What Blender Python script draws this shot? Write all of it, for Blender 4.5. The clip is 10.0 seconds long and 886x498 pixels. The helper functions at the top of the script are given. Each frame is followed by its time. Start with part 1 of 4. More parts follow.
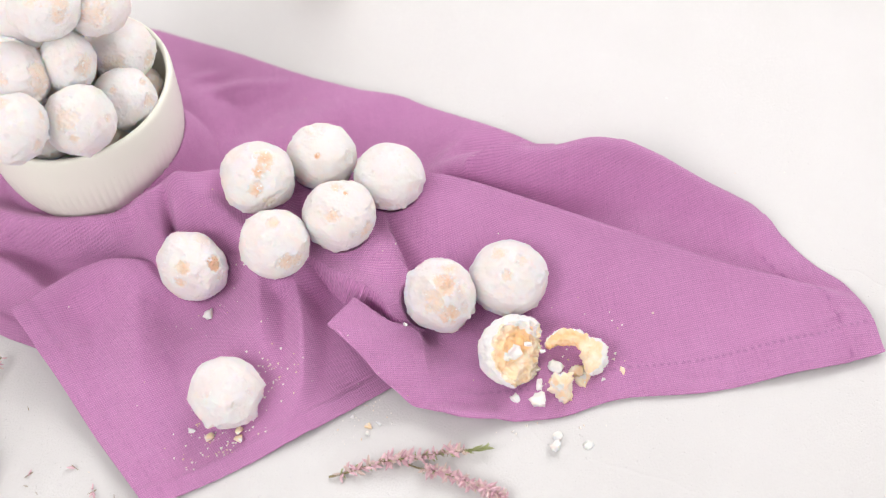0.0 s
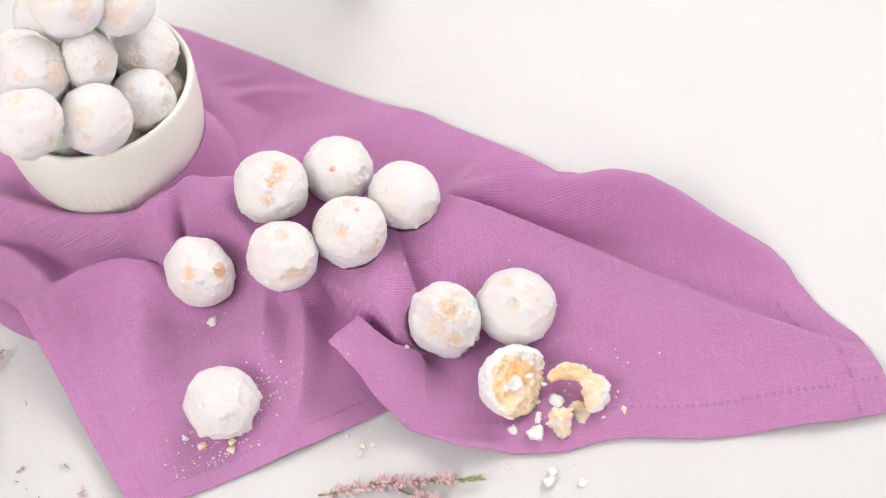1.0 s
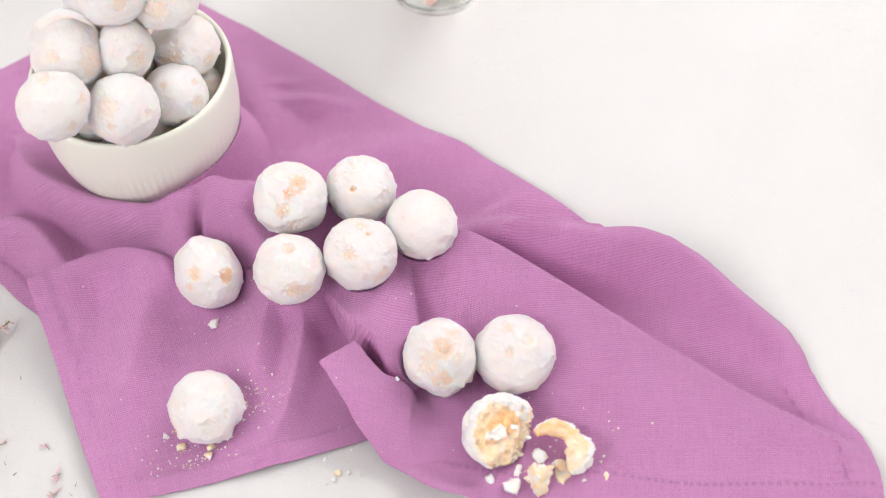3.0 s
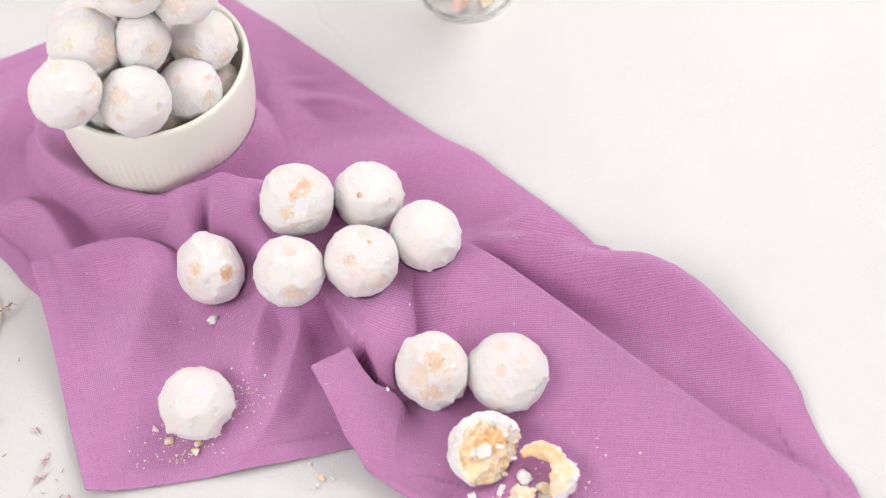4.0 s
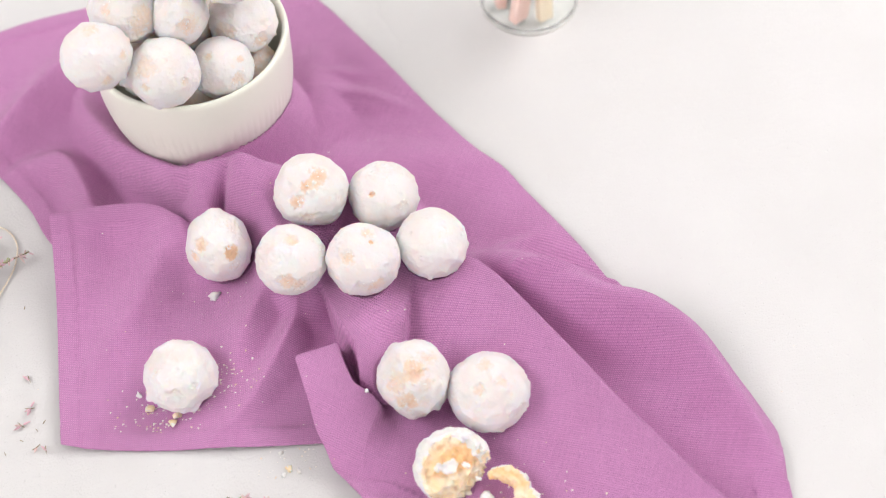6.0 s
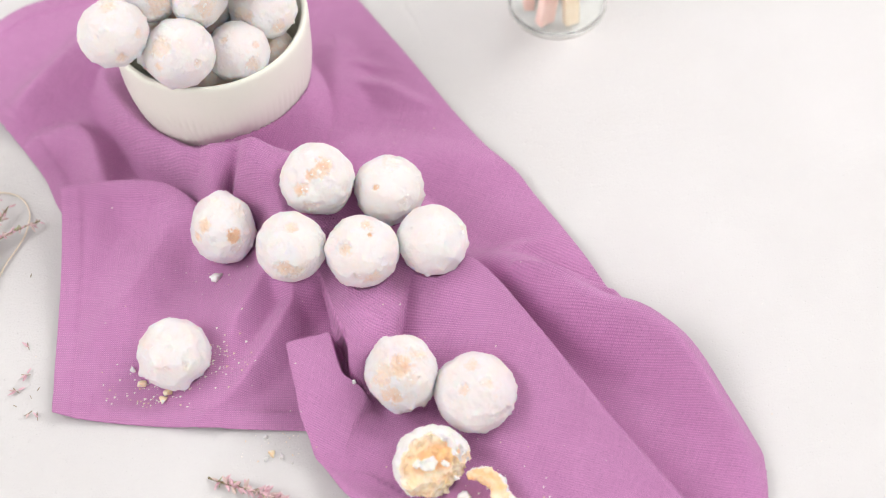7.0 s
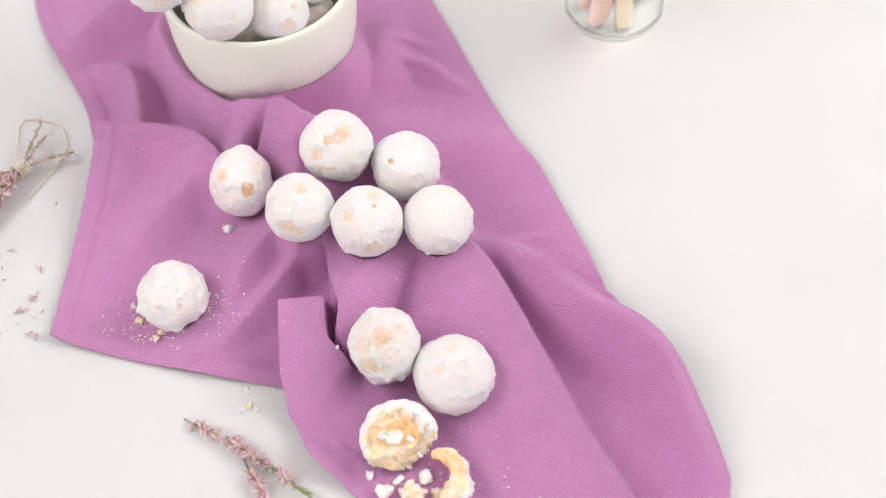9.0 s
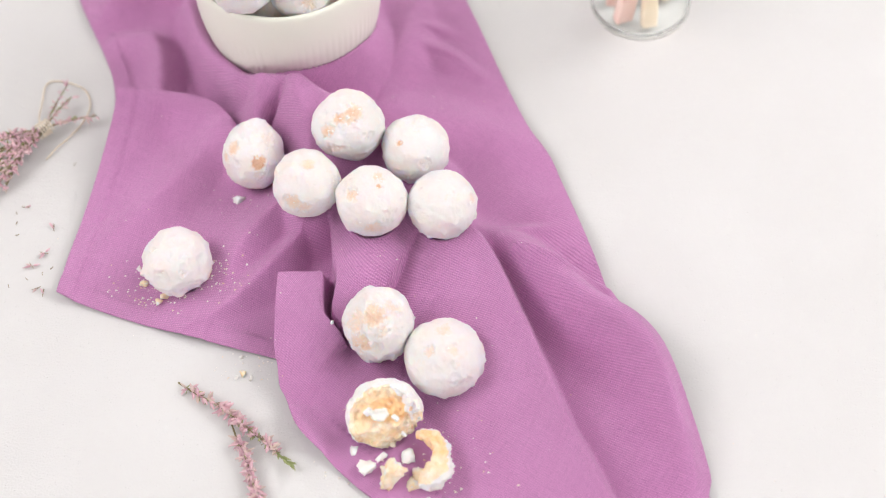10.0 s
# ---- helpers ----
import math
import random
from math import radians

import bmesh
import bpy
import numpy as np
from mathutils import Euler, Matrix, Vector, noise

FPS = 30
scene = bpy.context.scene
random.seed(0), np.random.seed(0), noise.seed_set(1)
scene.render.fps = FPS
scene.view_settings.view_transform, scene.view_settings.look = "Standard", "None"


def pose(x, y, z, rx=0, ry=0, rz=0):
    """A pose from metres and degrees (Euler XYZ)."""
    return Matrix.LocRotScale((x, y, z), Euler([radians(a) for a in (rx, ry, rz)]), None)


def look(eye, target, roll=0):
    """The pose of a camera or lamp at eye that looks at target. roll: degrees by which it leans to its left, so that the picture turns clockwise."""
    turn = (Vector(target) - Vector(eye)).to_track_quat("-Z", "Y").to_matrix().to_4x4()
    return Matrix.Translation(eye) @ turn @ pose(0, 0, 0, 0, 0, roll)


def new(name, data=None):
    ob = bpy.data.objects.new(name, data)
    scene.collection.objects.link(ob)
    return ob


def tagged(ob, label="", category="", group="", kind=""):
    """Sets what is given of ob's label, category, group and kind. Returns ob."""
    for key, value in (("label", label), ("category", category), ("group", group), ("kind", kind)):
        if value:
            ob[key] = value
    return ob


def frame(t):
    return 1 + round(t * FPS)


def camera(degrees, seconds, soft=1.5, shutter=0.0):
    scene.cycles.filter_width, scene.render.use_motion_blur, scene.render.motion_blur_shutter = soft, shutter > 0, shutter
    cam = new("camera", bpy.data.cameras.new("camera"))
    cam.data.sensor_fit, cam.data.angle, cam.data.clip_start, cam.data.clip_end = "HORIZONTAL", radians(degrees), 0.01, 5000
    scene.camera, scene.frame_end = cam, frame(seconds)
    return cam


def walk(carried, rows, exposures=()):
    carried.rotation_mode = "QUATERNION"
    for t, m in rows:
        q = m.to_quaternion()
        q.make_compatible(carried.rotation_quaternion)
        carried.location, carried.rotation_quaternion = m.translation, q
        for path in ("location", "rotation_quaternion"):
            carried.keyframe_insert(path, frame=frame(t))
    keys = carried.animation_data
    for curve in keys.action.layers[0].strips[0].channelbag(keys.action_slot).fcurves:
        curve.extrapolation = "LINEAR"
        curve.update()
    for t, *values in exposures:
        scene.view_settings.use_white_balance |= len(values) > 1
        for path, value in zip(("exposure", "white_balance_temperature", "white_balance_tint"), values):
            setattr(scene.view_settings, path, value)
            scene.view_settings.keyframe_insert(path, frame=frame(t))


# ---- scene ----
cam = camera(35.48, 10.0, soft=1.05)
cam.data.dof.use_dof, cam.data.dof.focus_distance, cam.data.dof.aperture_fstop = True, 0.70, 5.0
walk(cam, [
    (0, look((-0.2516, -0.3845, 0.6019), (0.0323, -0.0907, 0.0181), -6.31)),
    (0.5, look((-0.2391, -0.3864, 0.6017), (0.0360, -0.0838, 0.0181), -5.78)),
    (1, look((-0.2259, -0.3892, 0.6010), (0.0393, -0.0769, 0.0180), -5.33)),
    (1.5, look((-0.2127, -0.3930, 0.6006), (0.0416, -0.0705, 0.0180), -4.98)),
    (2, look((-0.1993, -0.3980, 0.6007), (0.0441, -0.0648, 0.0180), -4.68)),
    (2.5, look((-0.1854, -0.4031, 0.5999), (0.0466, -0.0595, 0.0180), -4.44)),
    (4, look((-0.1420, -0.4106, 0.6053), (0.0506, -0.0490, 0.0182), -3.42)),
    (4.5, look((-0.1267, -0.4152, 0.6050), (0.0513, -0.0461, 0.0182), -3.30)),
    (5, look((-0.1121, -0.4200, 0.6059), (0.0513, -0.0440, 0.0182), -3.11)),
    (5.5, look((-0.0978, -0.4245, 0.6058), (0.0505, -0.0426, 0.0182), -2.98)),
    (7, look((-0.0492, -0.4397, 0.6067), (0.0486, -0.0431, 0.0182), -3.00)),
    (7.5, look((-0.0344, -0.4453, 0.6059), (0.0480, -0.0448, 0.0182), -2.92)),
    (8, look((-0.0193, -0.4510, 0.6055), (0.0465, -0.0468, 0.0182), -2.88)),
    (8.5, look((-0.0041, -0.4563, 0.6049), (0.0445, -0.0498, 0.0181), -2.82)),
    (9, look((0.0112, -0.4618, 0.6052), (0.0437, -0.0541, 0.0182), -2.80)),
    (9.5, look((0.0264, -0.4675, 0.6054), (0.0426, -0.0586, 0.0182), -2.70)),
    (10, look((0.0419, -0.4730, 0.6057), (0.0419, -0.0638, 0.0182), -2.66)),
])

# ---- light ----
# A bright white room, out of view: windows to the west and the east light the table, a low one to the south is added as
# fill.
MM = 0.001
world = bpy.data.worlds.new("world")
scene.world = world
world.use_nodes = True
sky = world.node_tree.nodes.new("ShaderNodeTexSky")
sky.sky_type = "NISHITA"
sky.sun_disc = False
sky.sun_elevation, sky.sun_rotation = radians(42), radians(-95)
world.node_tree.links.new(sky.outputs[0], world.node_tree.nodes["Background"].inputs[0])
world.node_tree.nodes["Background"].inputs[1].default_value = 0.12


def window_lamp(name, place, target, width, height, watts, colour):
    data = bpy.data.lights.new(name, "AREA")
    data.shape, data.size, data.size_y = "RECTANGLE", width, height
    data.energy, data.color = watts, colour
    ob = new(name, data)
    ob.matrix_world = look(place, target)
    return ob


window_lamp("daylight_west", (-1.42, 0.10, 1.46), (0.0, 0.0, 0.0), 1.4, 0.85, 35, (1.0, 0.98, 0.97))
window_lamp("daylight_east", (1.28, 0.32, 1.30), (0.0, 0.05, 0.0), 1.6, 1.0, 39, (1.0, 0.98, 0.97))
# added fill, no known source: brightens the fronts of bowl and cookies
window_lamp("daylight_south", (-0.15, -1.92, 0.62), (0.0, 0.0, 0.05), 1.6, 0.9, 18, (1.0, 0.98, 0.97))
scene.view_settings.exposure = -0.78


# ---- materials ----
class Nodes:
    """A node material under construction."""

    def __init__(self, name, rough=0.5, metal=0.0):
        self.mat = bpy.data.materials.new(name)
        self.mat.use_nodes = True
        self.tree = self.mat.node_tree
        self.shader = self.tree.nodes["Principled BSDF"]
        self.shader.inputs["Roughness"].default_value = rough
        self.shader.inputs["Metallic"].default_value = metal

    def add(self, kind, **inputs):
        node = self.tree.nodes.new(kind)
        for key, value in inputs.items():
            self.feed(node.inputs[int(key[1:]) if key[0] == "i" and key[1:].isdigit() else key.replace("_", " ")], value)
        return node

    def feed(self, socket, value):
        if isinstance(value, bpy.types.NodeSocket):
            self.tree.links.new(value, socket)
        else:
            socket.default_value = value

    def place(self, which="Object"):
        return self.add("ShaderNodeTexCoord").outputs[which]

    def noise(self, where, scale, detail=4.0, rough=0.55, twist=0.0):
        return self.add("ShaderNodeTexNoise", Vector=where, Scale=scale, Detail=detail, Roughness=rough, Distortion=twist).outputs[0]

    def ramp(self, value, *stops):
        node = self.add("ShaderNodeValToRGB", i0=value)
        parts = node.color_ramp.elements
        while len(parts) < len(stops):
            parts.new(0.5)
        for part_, (at, colour) in zip(parts, stops):
            part_.position = at
            part_.color = (*colour, 1) if isinstance(colour, tuple) else (colour, colour, colour, 1)
        return node.outputs[0]

    def mix(self, factor, a, b):
        node = self.tree.nodes.new("ShaderNodeMix")
        node.data_type = "RGBA"
        for socket, value in ((node.inputs[0], factor), (node.inputs[6], a), (node.inputs[7], b)):
            self.feed(socket, (*value, 1) if isinstance(value, tuple) else value)
        return node.outputs[2]

    def math(self, how, a, b=0.0, clamp=False):
        node = self.tree.nodes.new("ShaderNodeMath")
        node.operation, node.use_clamp = how, clamp
        self.feed(node.inputs[0], a)
        self.feed(node.inputs[1], b)
        return node.outputs[0]

    def bump(self, height, strength, distance, under=None):
        node = self.add("ShaderNodeBump", Height=height, Strength=strength, Distance=distance)
        if under is not None:
            self.feed(node.inputs["Normal"], under)
        return node.outputs[0]

    def finish(self, colour=None, normal=None, rough=None, **more):
        for key, value in (("Base Color", colour), ("Normal", normal), ("Roughness", rough)):
            if value is not None:
                self.feed(self.shader.inputs[key], (*value, 1) if isinstance(value, tuple) else value)
        for key, value in more.items():
            self.feed(self.shader.inputs[key.replace("_", " ")], value)
        return self.mat


def make_table():
    n = Nodes("white_plaster_board")
    where = n.place()
    broad, fine = n.noise(where, 7, 5), n.noise(where, 900, 3)
    blotch = n.noise(where, 34, 6, 0.65)
    colour = n.mix(n.ramp(broad, (0.35, 0.0), (0.7, 1.0)), (0.615, 0.60, 0.60), (0.665, 0.652, 0.656))
    colour = n.mix(n.math("MULTIPLY", n.ramp(blotch, (0.52, 0.0), (0.75, 1.0)), 0.35), colour, (0.64, 0.618, 0.61))
    trowel = n.noise(n.add("ShaderNodeMapping", Vector=where, Scale=(1.0, 2.2, 1.0), Rotation=(0, 0, 0.6)).outputs[0], 60, 5, 0.6, 1.2)
    small = n.add("ShaderNodeVectorMath", i0=n.add("ShaderNodeTexNoise", Vector=where, Scale=18.0).outputs[1], i1=(0.06, 0.06, 0.06))
    small.operation = "MULTIPLY"
    bend = n.add("ShaderNodeVectorMath", i0=where, i1=small.outputs[0])
    cell = n.add("ShaderNodeTexVoronoi", Vector=bend.outputs[0], Scale=9.0)
    cell.feature = "DISTANCE_TO_EDGE"
    cracks = n.math("MULTIPLY", n.ramp(cell.outputs[0], (0.0, 0.0), (0.012, 1.0)), 1.0)
    pits = n.ramp(n.noise(where, 420, 2), (0.26, 0.0), (0.34, 1.0))
    normal = n.bump(trowel, 0.26, 0.0010)
    normal = n.bump(pits, 0.45, 0.0005, normal)
    normal = n.bump(cracks, n.math("MULTIPLY", n.ramp(n.noise(where, 5, 2), (0.50, 0.0), (0.62, 1.0)), 0.35), 0.0006, normal)
    normal = n.bump(fine, 0.6, 0.0004, normal)
    return n.finish(colour, normal, n.ramp(broad, (0.3, 0.42), (0.75, 0.55)))


def make_cloth():
    n = Nodes("purple_linen", 0.86)
    uv = n.place("UV")
    split = n.add("ShaderNodeSeparateXYZ", i0=uv)
    wander = n.noise(uv, 70, 3)
    pitch = 2 * math.pi / 0.00102
    across = n.math("SINE", n.math("ADD", n.math("MULTIPLY", split.outputs[0], pitch), n.math("MULTIPLY", wander, 8.0)))
    along = n.math("SINE", n.math("ADD", n.math("MULTIPLY", split.outputs[1], pitch), n.math("MULTIPLY", wander, 6.0)))
    ribs = n.math("ADD", n.math("MULTIPLY", along, 0.40), n.math("MULTIPLY", across, 0.22))
    uneven = n.ramp(n.noise(uv, 420, 3, 0.6), (0.3, 0.6), (0.7, 1.0))
    weave = n.math("MULTIPLY", n.math("ADD", n.math("MULTIPLY", n.math("MULTIPLY", across, along), 0.6), ribs), uneven)
    slub = n.noise(n.add("ShaderNodeMapping", Vector=uv, Scale=(60, 1300, 1)).outputs[0], 1.0, 3)
    slub2 = n.noise(n.add("ShaderNodeMapping", Vector=uv, Scale=(1300, 60, 1)).outputs[0], 1.0, 3)
    patchy = n.noise(uv, 28, 5, 0.6)
    lint = n.noise(uv, 1250, 2)
    colour = n.mix(n.ramp(patchy, (0.3, 0.0), (0.7, 1.0)), (0.725, 0.322, 0.607), (0.77, 0.357, 0.655))
    threads = n.math("MULTIPLY", n.math("ADD", slub, slub2), 0.5)
    colour = n.mix(n.ramp(threads, (0.36, 0.28), (0.60, 0.0)), colour, (0.38, 0.145, 0.335))
    colour = n.mix(n.math("MULTIPLY", n.ramp(n.math("ADD", n.math("MULTIPLY", weave, 0.5), 0.5), (0.08, 1.0), (0.66, 0.0)), 0.70), colour, (0.32, 0.105, 0.285))
    colour = n.mix(n.math("MULTIPLY", n.ramp(lint, (0.30, 1.0), (0.44, 0.0)), 0.45), colour, (0.26, 0.085, 0.22))
    colour = n.mix(n.math("MULTIPLY", n.ramp(lint, (0.60, 0.0), (0.78, 1.0)), 0.22), colour, (0.74, 0.42, 0.65))
    thread = n.add("ShaderNodeAttribute")
    thread.attribute_name = "thread"
    colour = n.mix(n.math("MULTIPLY", thread.outputs["Fac"], 0.55), colour, (0.30, 0.10, 0.27))
    normal = n.bump(weave, 1.0, 0.00042)
    normal = n.bump(threads, 0.5, 0.0005, normal)
    return n.finish(colour, normal, Sheen_Weight=0.22, Sheen_Roughness=0.45, Specular_IOR_Level=0.12)


def make_glaze():
    n = Nodes("sugar_glaze", 0.45)
    where = n.place()
    bare = n.add("ShaderNodeAttribute")
    bare.attribute_name = "bare"
    shift = n.add("ShaderNodeObjectInfo").outputs["Random"]
    moved = n.add("ShaderNodeVectorMath", i0=where, i1=n.add("ShaderNodeCombineXYZ", X=shift, Y=n.math("MULTIPLY", shift, 7.3)).outputs[0]).outputs[0]
    spot = n.noise(moved, 210, 6, 0.7, 0.6)
    flakes = n.noise(moved, 620, 5, 0.75)
    wide = n.noise(moved, 80, 4, 0.6)
    # worn-through places: where the shape says so, softly, with broken flakes on them
    mask = n.math("ADD", n.math("MULTIPLY", bare.outputs["Fac"], 1.05), n.math("MULTIPLY", n.math("SUBTRACT", spot, 0.5), 1.1))
    mask = n.math("ADD", mask, n.math("MULTIPLY", n.math("SUBTRACT", flakes, 0.5), 1.4))
    worn = n.ramp(mask, (0.20, 0.0), (0.50, 0.32), (0.95, 1.0))
    tan = n.math("SUBTRACT", n.math("ADD", n.math("MULTIPLY", flakes, 0.45), n.math("MULTIPLY", wide, 0.55)), n.math("MULTIPLY", n.math("SUBTRACT", bare.outputs["Fac"], 0.80, True), 0.5))
    crumb = n.mix(n.ramp(tan, (0.38, 0.0), (0.60, 1.0)), (0.77, 0.49, 0.31), (0.82, 0.66, 0.53))
    sugar = n.mix(n.ramp(wide, (0.40, 0.0), (0.68, 1.0)), (0.75, 0.728, 0.735), (0.76, 0.70, 0.688))
    colour = n.mix(n.math("MULTIPLY", worn, 0.88), sugar, crumb)
    normal = n.bump(n.noise(moved, 170, 5, 0.55), 0.55, 0.0014)
    normal = n.bump(n.math("SUBTRACT", 1.0, worn), 0.35, 0.0007, normal)
    normal = n.bump(spot, n.math("ADD", n.math("MULTIPLY", worn, 0.8), 0.08), 0.0014, normal)
    normal = n.bump(flakes, n.math("ADD", n.math("MULTIPLY", worn, 0.7), 0.26), 0.0009, normal)
    return n.finish(colour, normal, n.ramp(worn, (0.0, 0.48), (1.0, 0.8)), Subsurface_Weight=0.55, Subsurface_Scale=1.0, Subsurface_Radius=(0.0055, 0.0029, 0.0018), Specular_IOR_Level=0.3)


def make_crumb():
    n = Nodes("baked_crumb", 0.85)
    where = n.place()
    pale = n.add("ShaderNodeAttribute")
    pale.attribute_name = "bare"
    toast = n.add("ShaderNodeAttribute")
    toast.attribute_name = "toast"
    pores = n.noise(where, 300, 6, 0.72)
    bake = n.noise(where, 120, 4, 0.6)
    colour = n.mix(n.ramp(bake, (0.40, 0.0), (0.60, 1.0)), (0.89, 0.67, 0.44), (0.90, 0.79, 0.65))
    colour = n.mix(n.math("MULTIPLY", n.ramp(pores, (0.54, 0.0), (0.70, 1.0)), 0.5), colour, (0.90, 0.86, 0.78))
    brown = n.math("ADD", toast.outputs["Fac"], n.math("MULTIPLY", n.math("SUBTRACT", bake, 0.5), 1.4))
    colour = n.mix(n.math("MULTIPLY", n.ramp(brown, (0.25, 0.0), (0.85, 1.0)), 0.9), colour, (0.91, 0.56, 0.28))
    colour = n.mix(n.ramp(pores, (0.26, 0.35), (0.40, 0.0)), colour, (0.84, 0.54, 0.30))
    shell = n.math("ADD", pale.outputs["Fac"], n.math("MULTIPLY", n.math("SUBTRACT", pores, 0.5), 0.5))
    colour = n.mix(n.ramp(shell, (0.42, 0.0), (0.58, 1.0)), colour, (0.79, 0.765, 0.76))
    normal = n.bump(pores, 0.28, 0.0010)
    normal = n.bump(n.noise(where, 1100, 3), 0.35, 0.0004, normal)
    return n.finish(colour, normal, Subsurface_Weight=0.35, Subsurface_Scale=1.0, Subsurface_Radius=(0.003, 0.0018, 0.0009))


def make_ceramic():
    n = Nodes("cream_ceramic", 0.34)
    where = n.place()
    tone = n.noise(where, 26, 4)
    colour = n.mix(tone, (0.80, 0.80, 0.70), (0.84, 0.84, 0.75))
    specks = n.ramp(n.noise(where, 800, 2), (0.70, 0.0), (0.76, 1.0))
    colour = n.mix(n.math("MULTIPLY", specks, 0.25), colour, (0.55, 0.53, 0.46))
    return n.finish(colour, n.bump(tone, 0.15, 0.001), n.ramp(tone, (0.3, 0.28), (0.7, 0.42)), Coat_Weight=0.15, Coat_Roughness=0.2)


def make_plain(name, dark, light, rough, scale, relief=0.3, depth=0.0004, **more):
    """A surface of one stuff with grain at two scales."""
    n = Nodes(name, rough)
    where = n.place()
    big, small = n.noise(where, scale, 4), n.noise(where, scale * 9, 3)
    tone = n.math("ADD", n.math("MULTIPLY", big, 0.65), n.math("MULTIPLY", small, 0.35))
    colour = n.mix(n.ramp(tone, (0.36, 0.0), (0.64, 1.0)), dark, light)
    return n.finish(colour, n.bump(small, relief, depth), **more)


def make_blossom():
    n = Nodes("dried_blossom", 0.75)
    pick = n.add("ShaderNodeObjectInfo").outputs["Random"]
    grain = n.noise(n.place(), 900, 3)
    colour = n.ramp(pick, (0.0, (0.44, 0.20, 0.27)), (0.5, (0.70, 0.42, 0.50)), (1.0, (0.52, 0.41, 0.33)))
    colour = n.mix(n.math("MULTIPLY", grain, 0.5), colour, (0.86, 0.71, 0.72))
    return n.finish(colour, n.bump(grain, 0.4, 0.0003), Subsurface_Weight=0.1, Subsurface_Radius=(0.002, 0.001, 0.001))


def make_glass(name, bend, rough=0.02):
    n = Nodes(name, rough)
    n.shader.inputs["Transmission Weight"].default_value = 1.0
    n.shader.inputs["IOR"].default_value = bend
    return n.finish((0.97, 0.985, 0.975))


TABLE, CLOTH, GLAZE, CRUMB, CERAMIC, BLOSSOM, GLASS = (
    make_table(), make_cloth(), make_glaze(), make_crumb(), make_ceramic(), make_blossom(), make_glass("clear_glass", 1.46))
THIN_GLASS = make_glass("thin_jar_glass", 1.10, 0.16)
STEM = make_plain("brown_green_stem", (0.16, 0.13, 0.06), (0.30, 0.25, 0.13), 0.7, 300)
LEAF = make_plain("fresh_green_leaf", (0.27, 0.31, 0.12), (0.44, 0.47, 0.23), 0.55, 260)
DRY_LEAF = make_plain("dry_leaf", (0.24, 0.19, 0.12), (0.42, 0.34, 0.25), 0.8, 300)
TWINE = make_plain("jute_twine", (0.82, 0.70, 0.56), (0.90, 0.82, 0.70), 0.85, 900, 0.6, 0.0006)
WALL = make_plain("white_wall_paint", (0.80, 0.79, 0.78), (0.85, 0.84, 0.83), 0.8, 3, 0.1)
FLOOR = make_plain("pale_floor_boards", (0.50, 0.44, 0.37), (0.60, 0.54, 0.46), 0.5, 5)
TIMBER = make_plain("painted_timber", (0.74, 0.73, 0.71), (0.80, 0.79, 0.77), 0.5, 14)
SWEET = make_plain("pink_sugar_stick", (0.80, 0.52, 0.46), (0.88, 0.68, 0.62), 0.6, 60)
WAFER = make_plain("pale_wafer_stick", (0.84, 0.68, 0.50), (0.90, 0.79, 0.64), 0.6, 70)
CHIP = make_plain("glaze_chip", (0.82, 0.79, 0.765), (0.86, 0.84, 0.82), 0.7, 200, 0.4, 0.0006, Subsurface_Weight=0.4, Subsurface_Scale=1.0, Subsurface_Radius=(0.003, 0.002, 0.0015))


# ---- mesh helpers ----
def part(name, bm, material, parent=None, label="", smooth=True):
    """Links a bmesh as one mesh object, under a thing or a part where one is given."""
    mesh = bpy.data.meshes.new(name)
    bm.to_mesh(mesh)
    bm.free()
    return from_mesh(name, mesh, material, parent, label, smooth)


def with_values(mesh, **values):
    for name, numbers in values.items():
        mesh.attributes.new(name, "FLOAT", "POINT").data.foreach_set("value", numbers)
    return mesh


def from_mesh(name, mesh, material, parent=None, label="", smooth=True):
    if not mesh.materials:
        mesh.materials.append(material)
    if smooth:
        mesh.polygons.foreach_set("use_smooth", [True] * len(mesh.polygons))
    ob = new(name, mesh)
    ob.parent = parent
    return tagged(ob, label)


def box(bm, low, high, bevel=0.0):
    made = bmesh.ops.create_cube(bm, size=1.0)["verts"]
    low, high = Vector(low), Vector(high)
    for v in made:
        v.co = Vector((low[i] + (v.co[i] + 0.5) * (high[i] - low[i]) for i in range(3)))
    if bevel:
        edges = {e for v in made for e in v.link_edges}
        bmesh.ops.bevel(bm, geom=list(edges), offset=bevel, segments=2, affect="EDGES", profile=0.5)
    return bm


def tube(bm, points, radius, sides=6, tip=None):
    """A round rod along a line of points; tip: the radius at its end."""
    points = [Vector(p) for p in points]
    rings, tip = [], radius if tip is None else tip
    side = Vector((0.13, 0.31, 0.94))
    for i, p in enumerate(points):
        ahead = (points[min(i + 1, len(points) - 1)] - points[max(i - 1, 0)]).normalized()
        u = ahead.cross(side).normalized()
        w = ahead.cross(u)
        r = radius + (tip - radius) * i / max(len(points) - 1, 1)
        rings.append([bm.verts.new(p + (u * math.cos(a) + w * math.sin(a)) * r)
                      for a in (2 * math.pi * k / sides for k in range(sides))])
    for a, b in zip(rings, rings[1:]):
        for k in range(sides):
            bm.faces.new((a[k], a[(k + 1) % sides], b[(k + 1) % sides], b[k]))
    bm.faces.new(rings[0][::-1])
    bm.faces.new(rings[-1])
    return bm


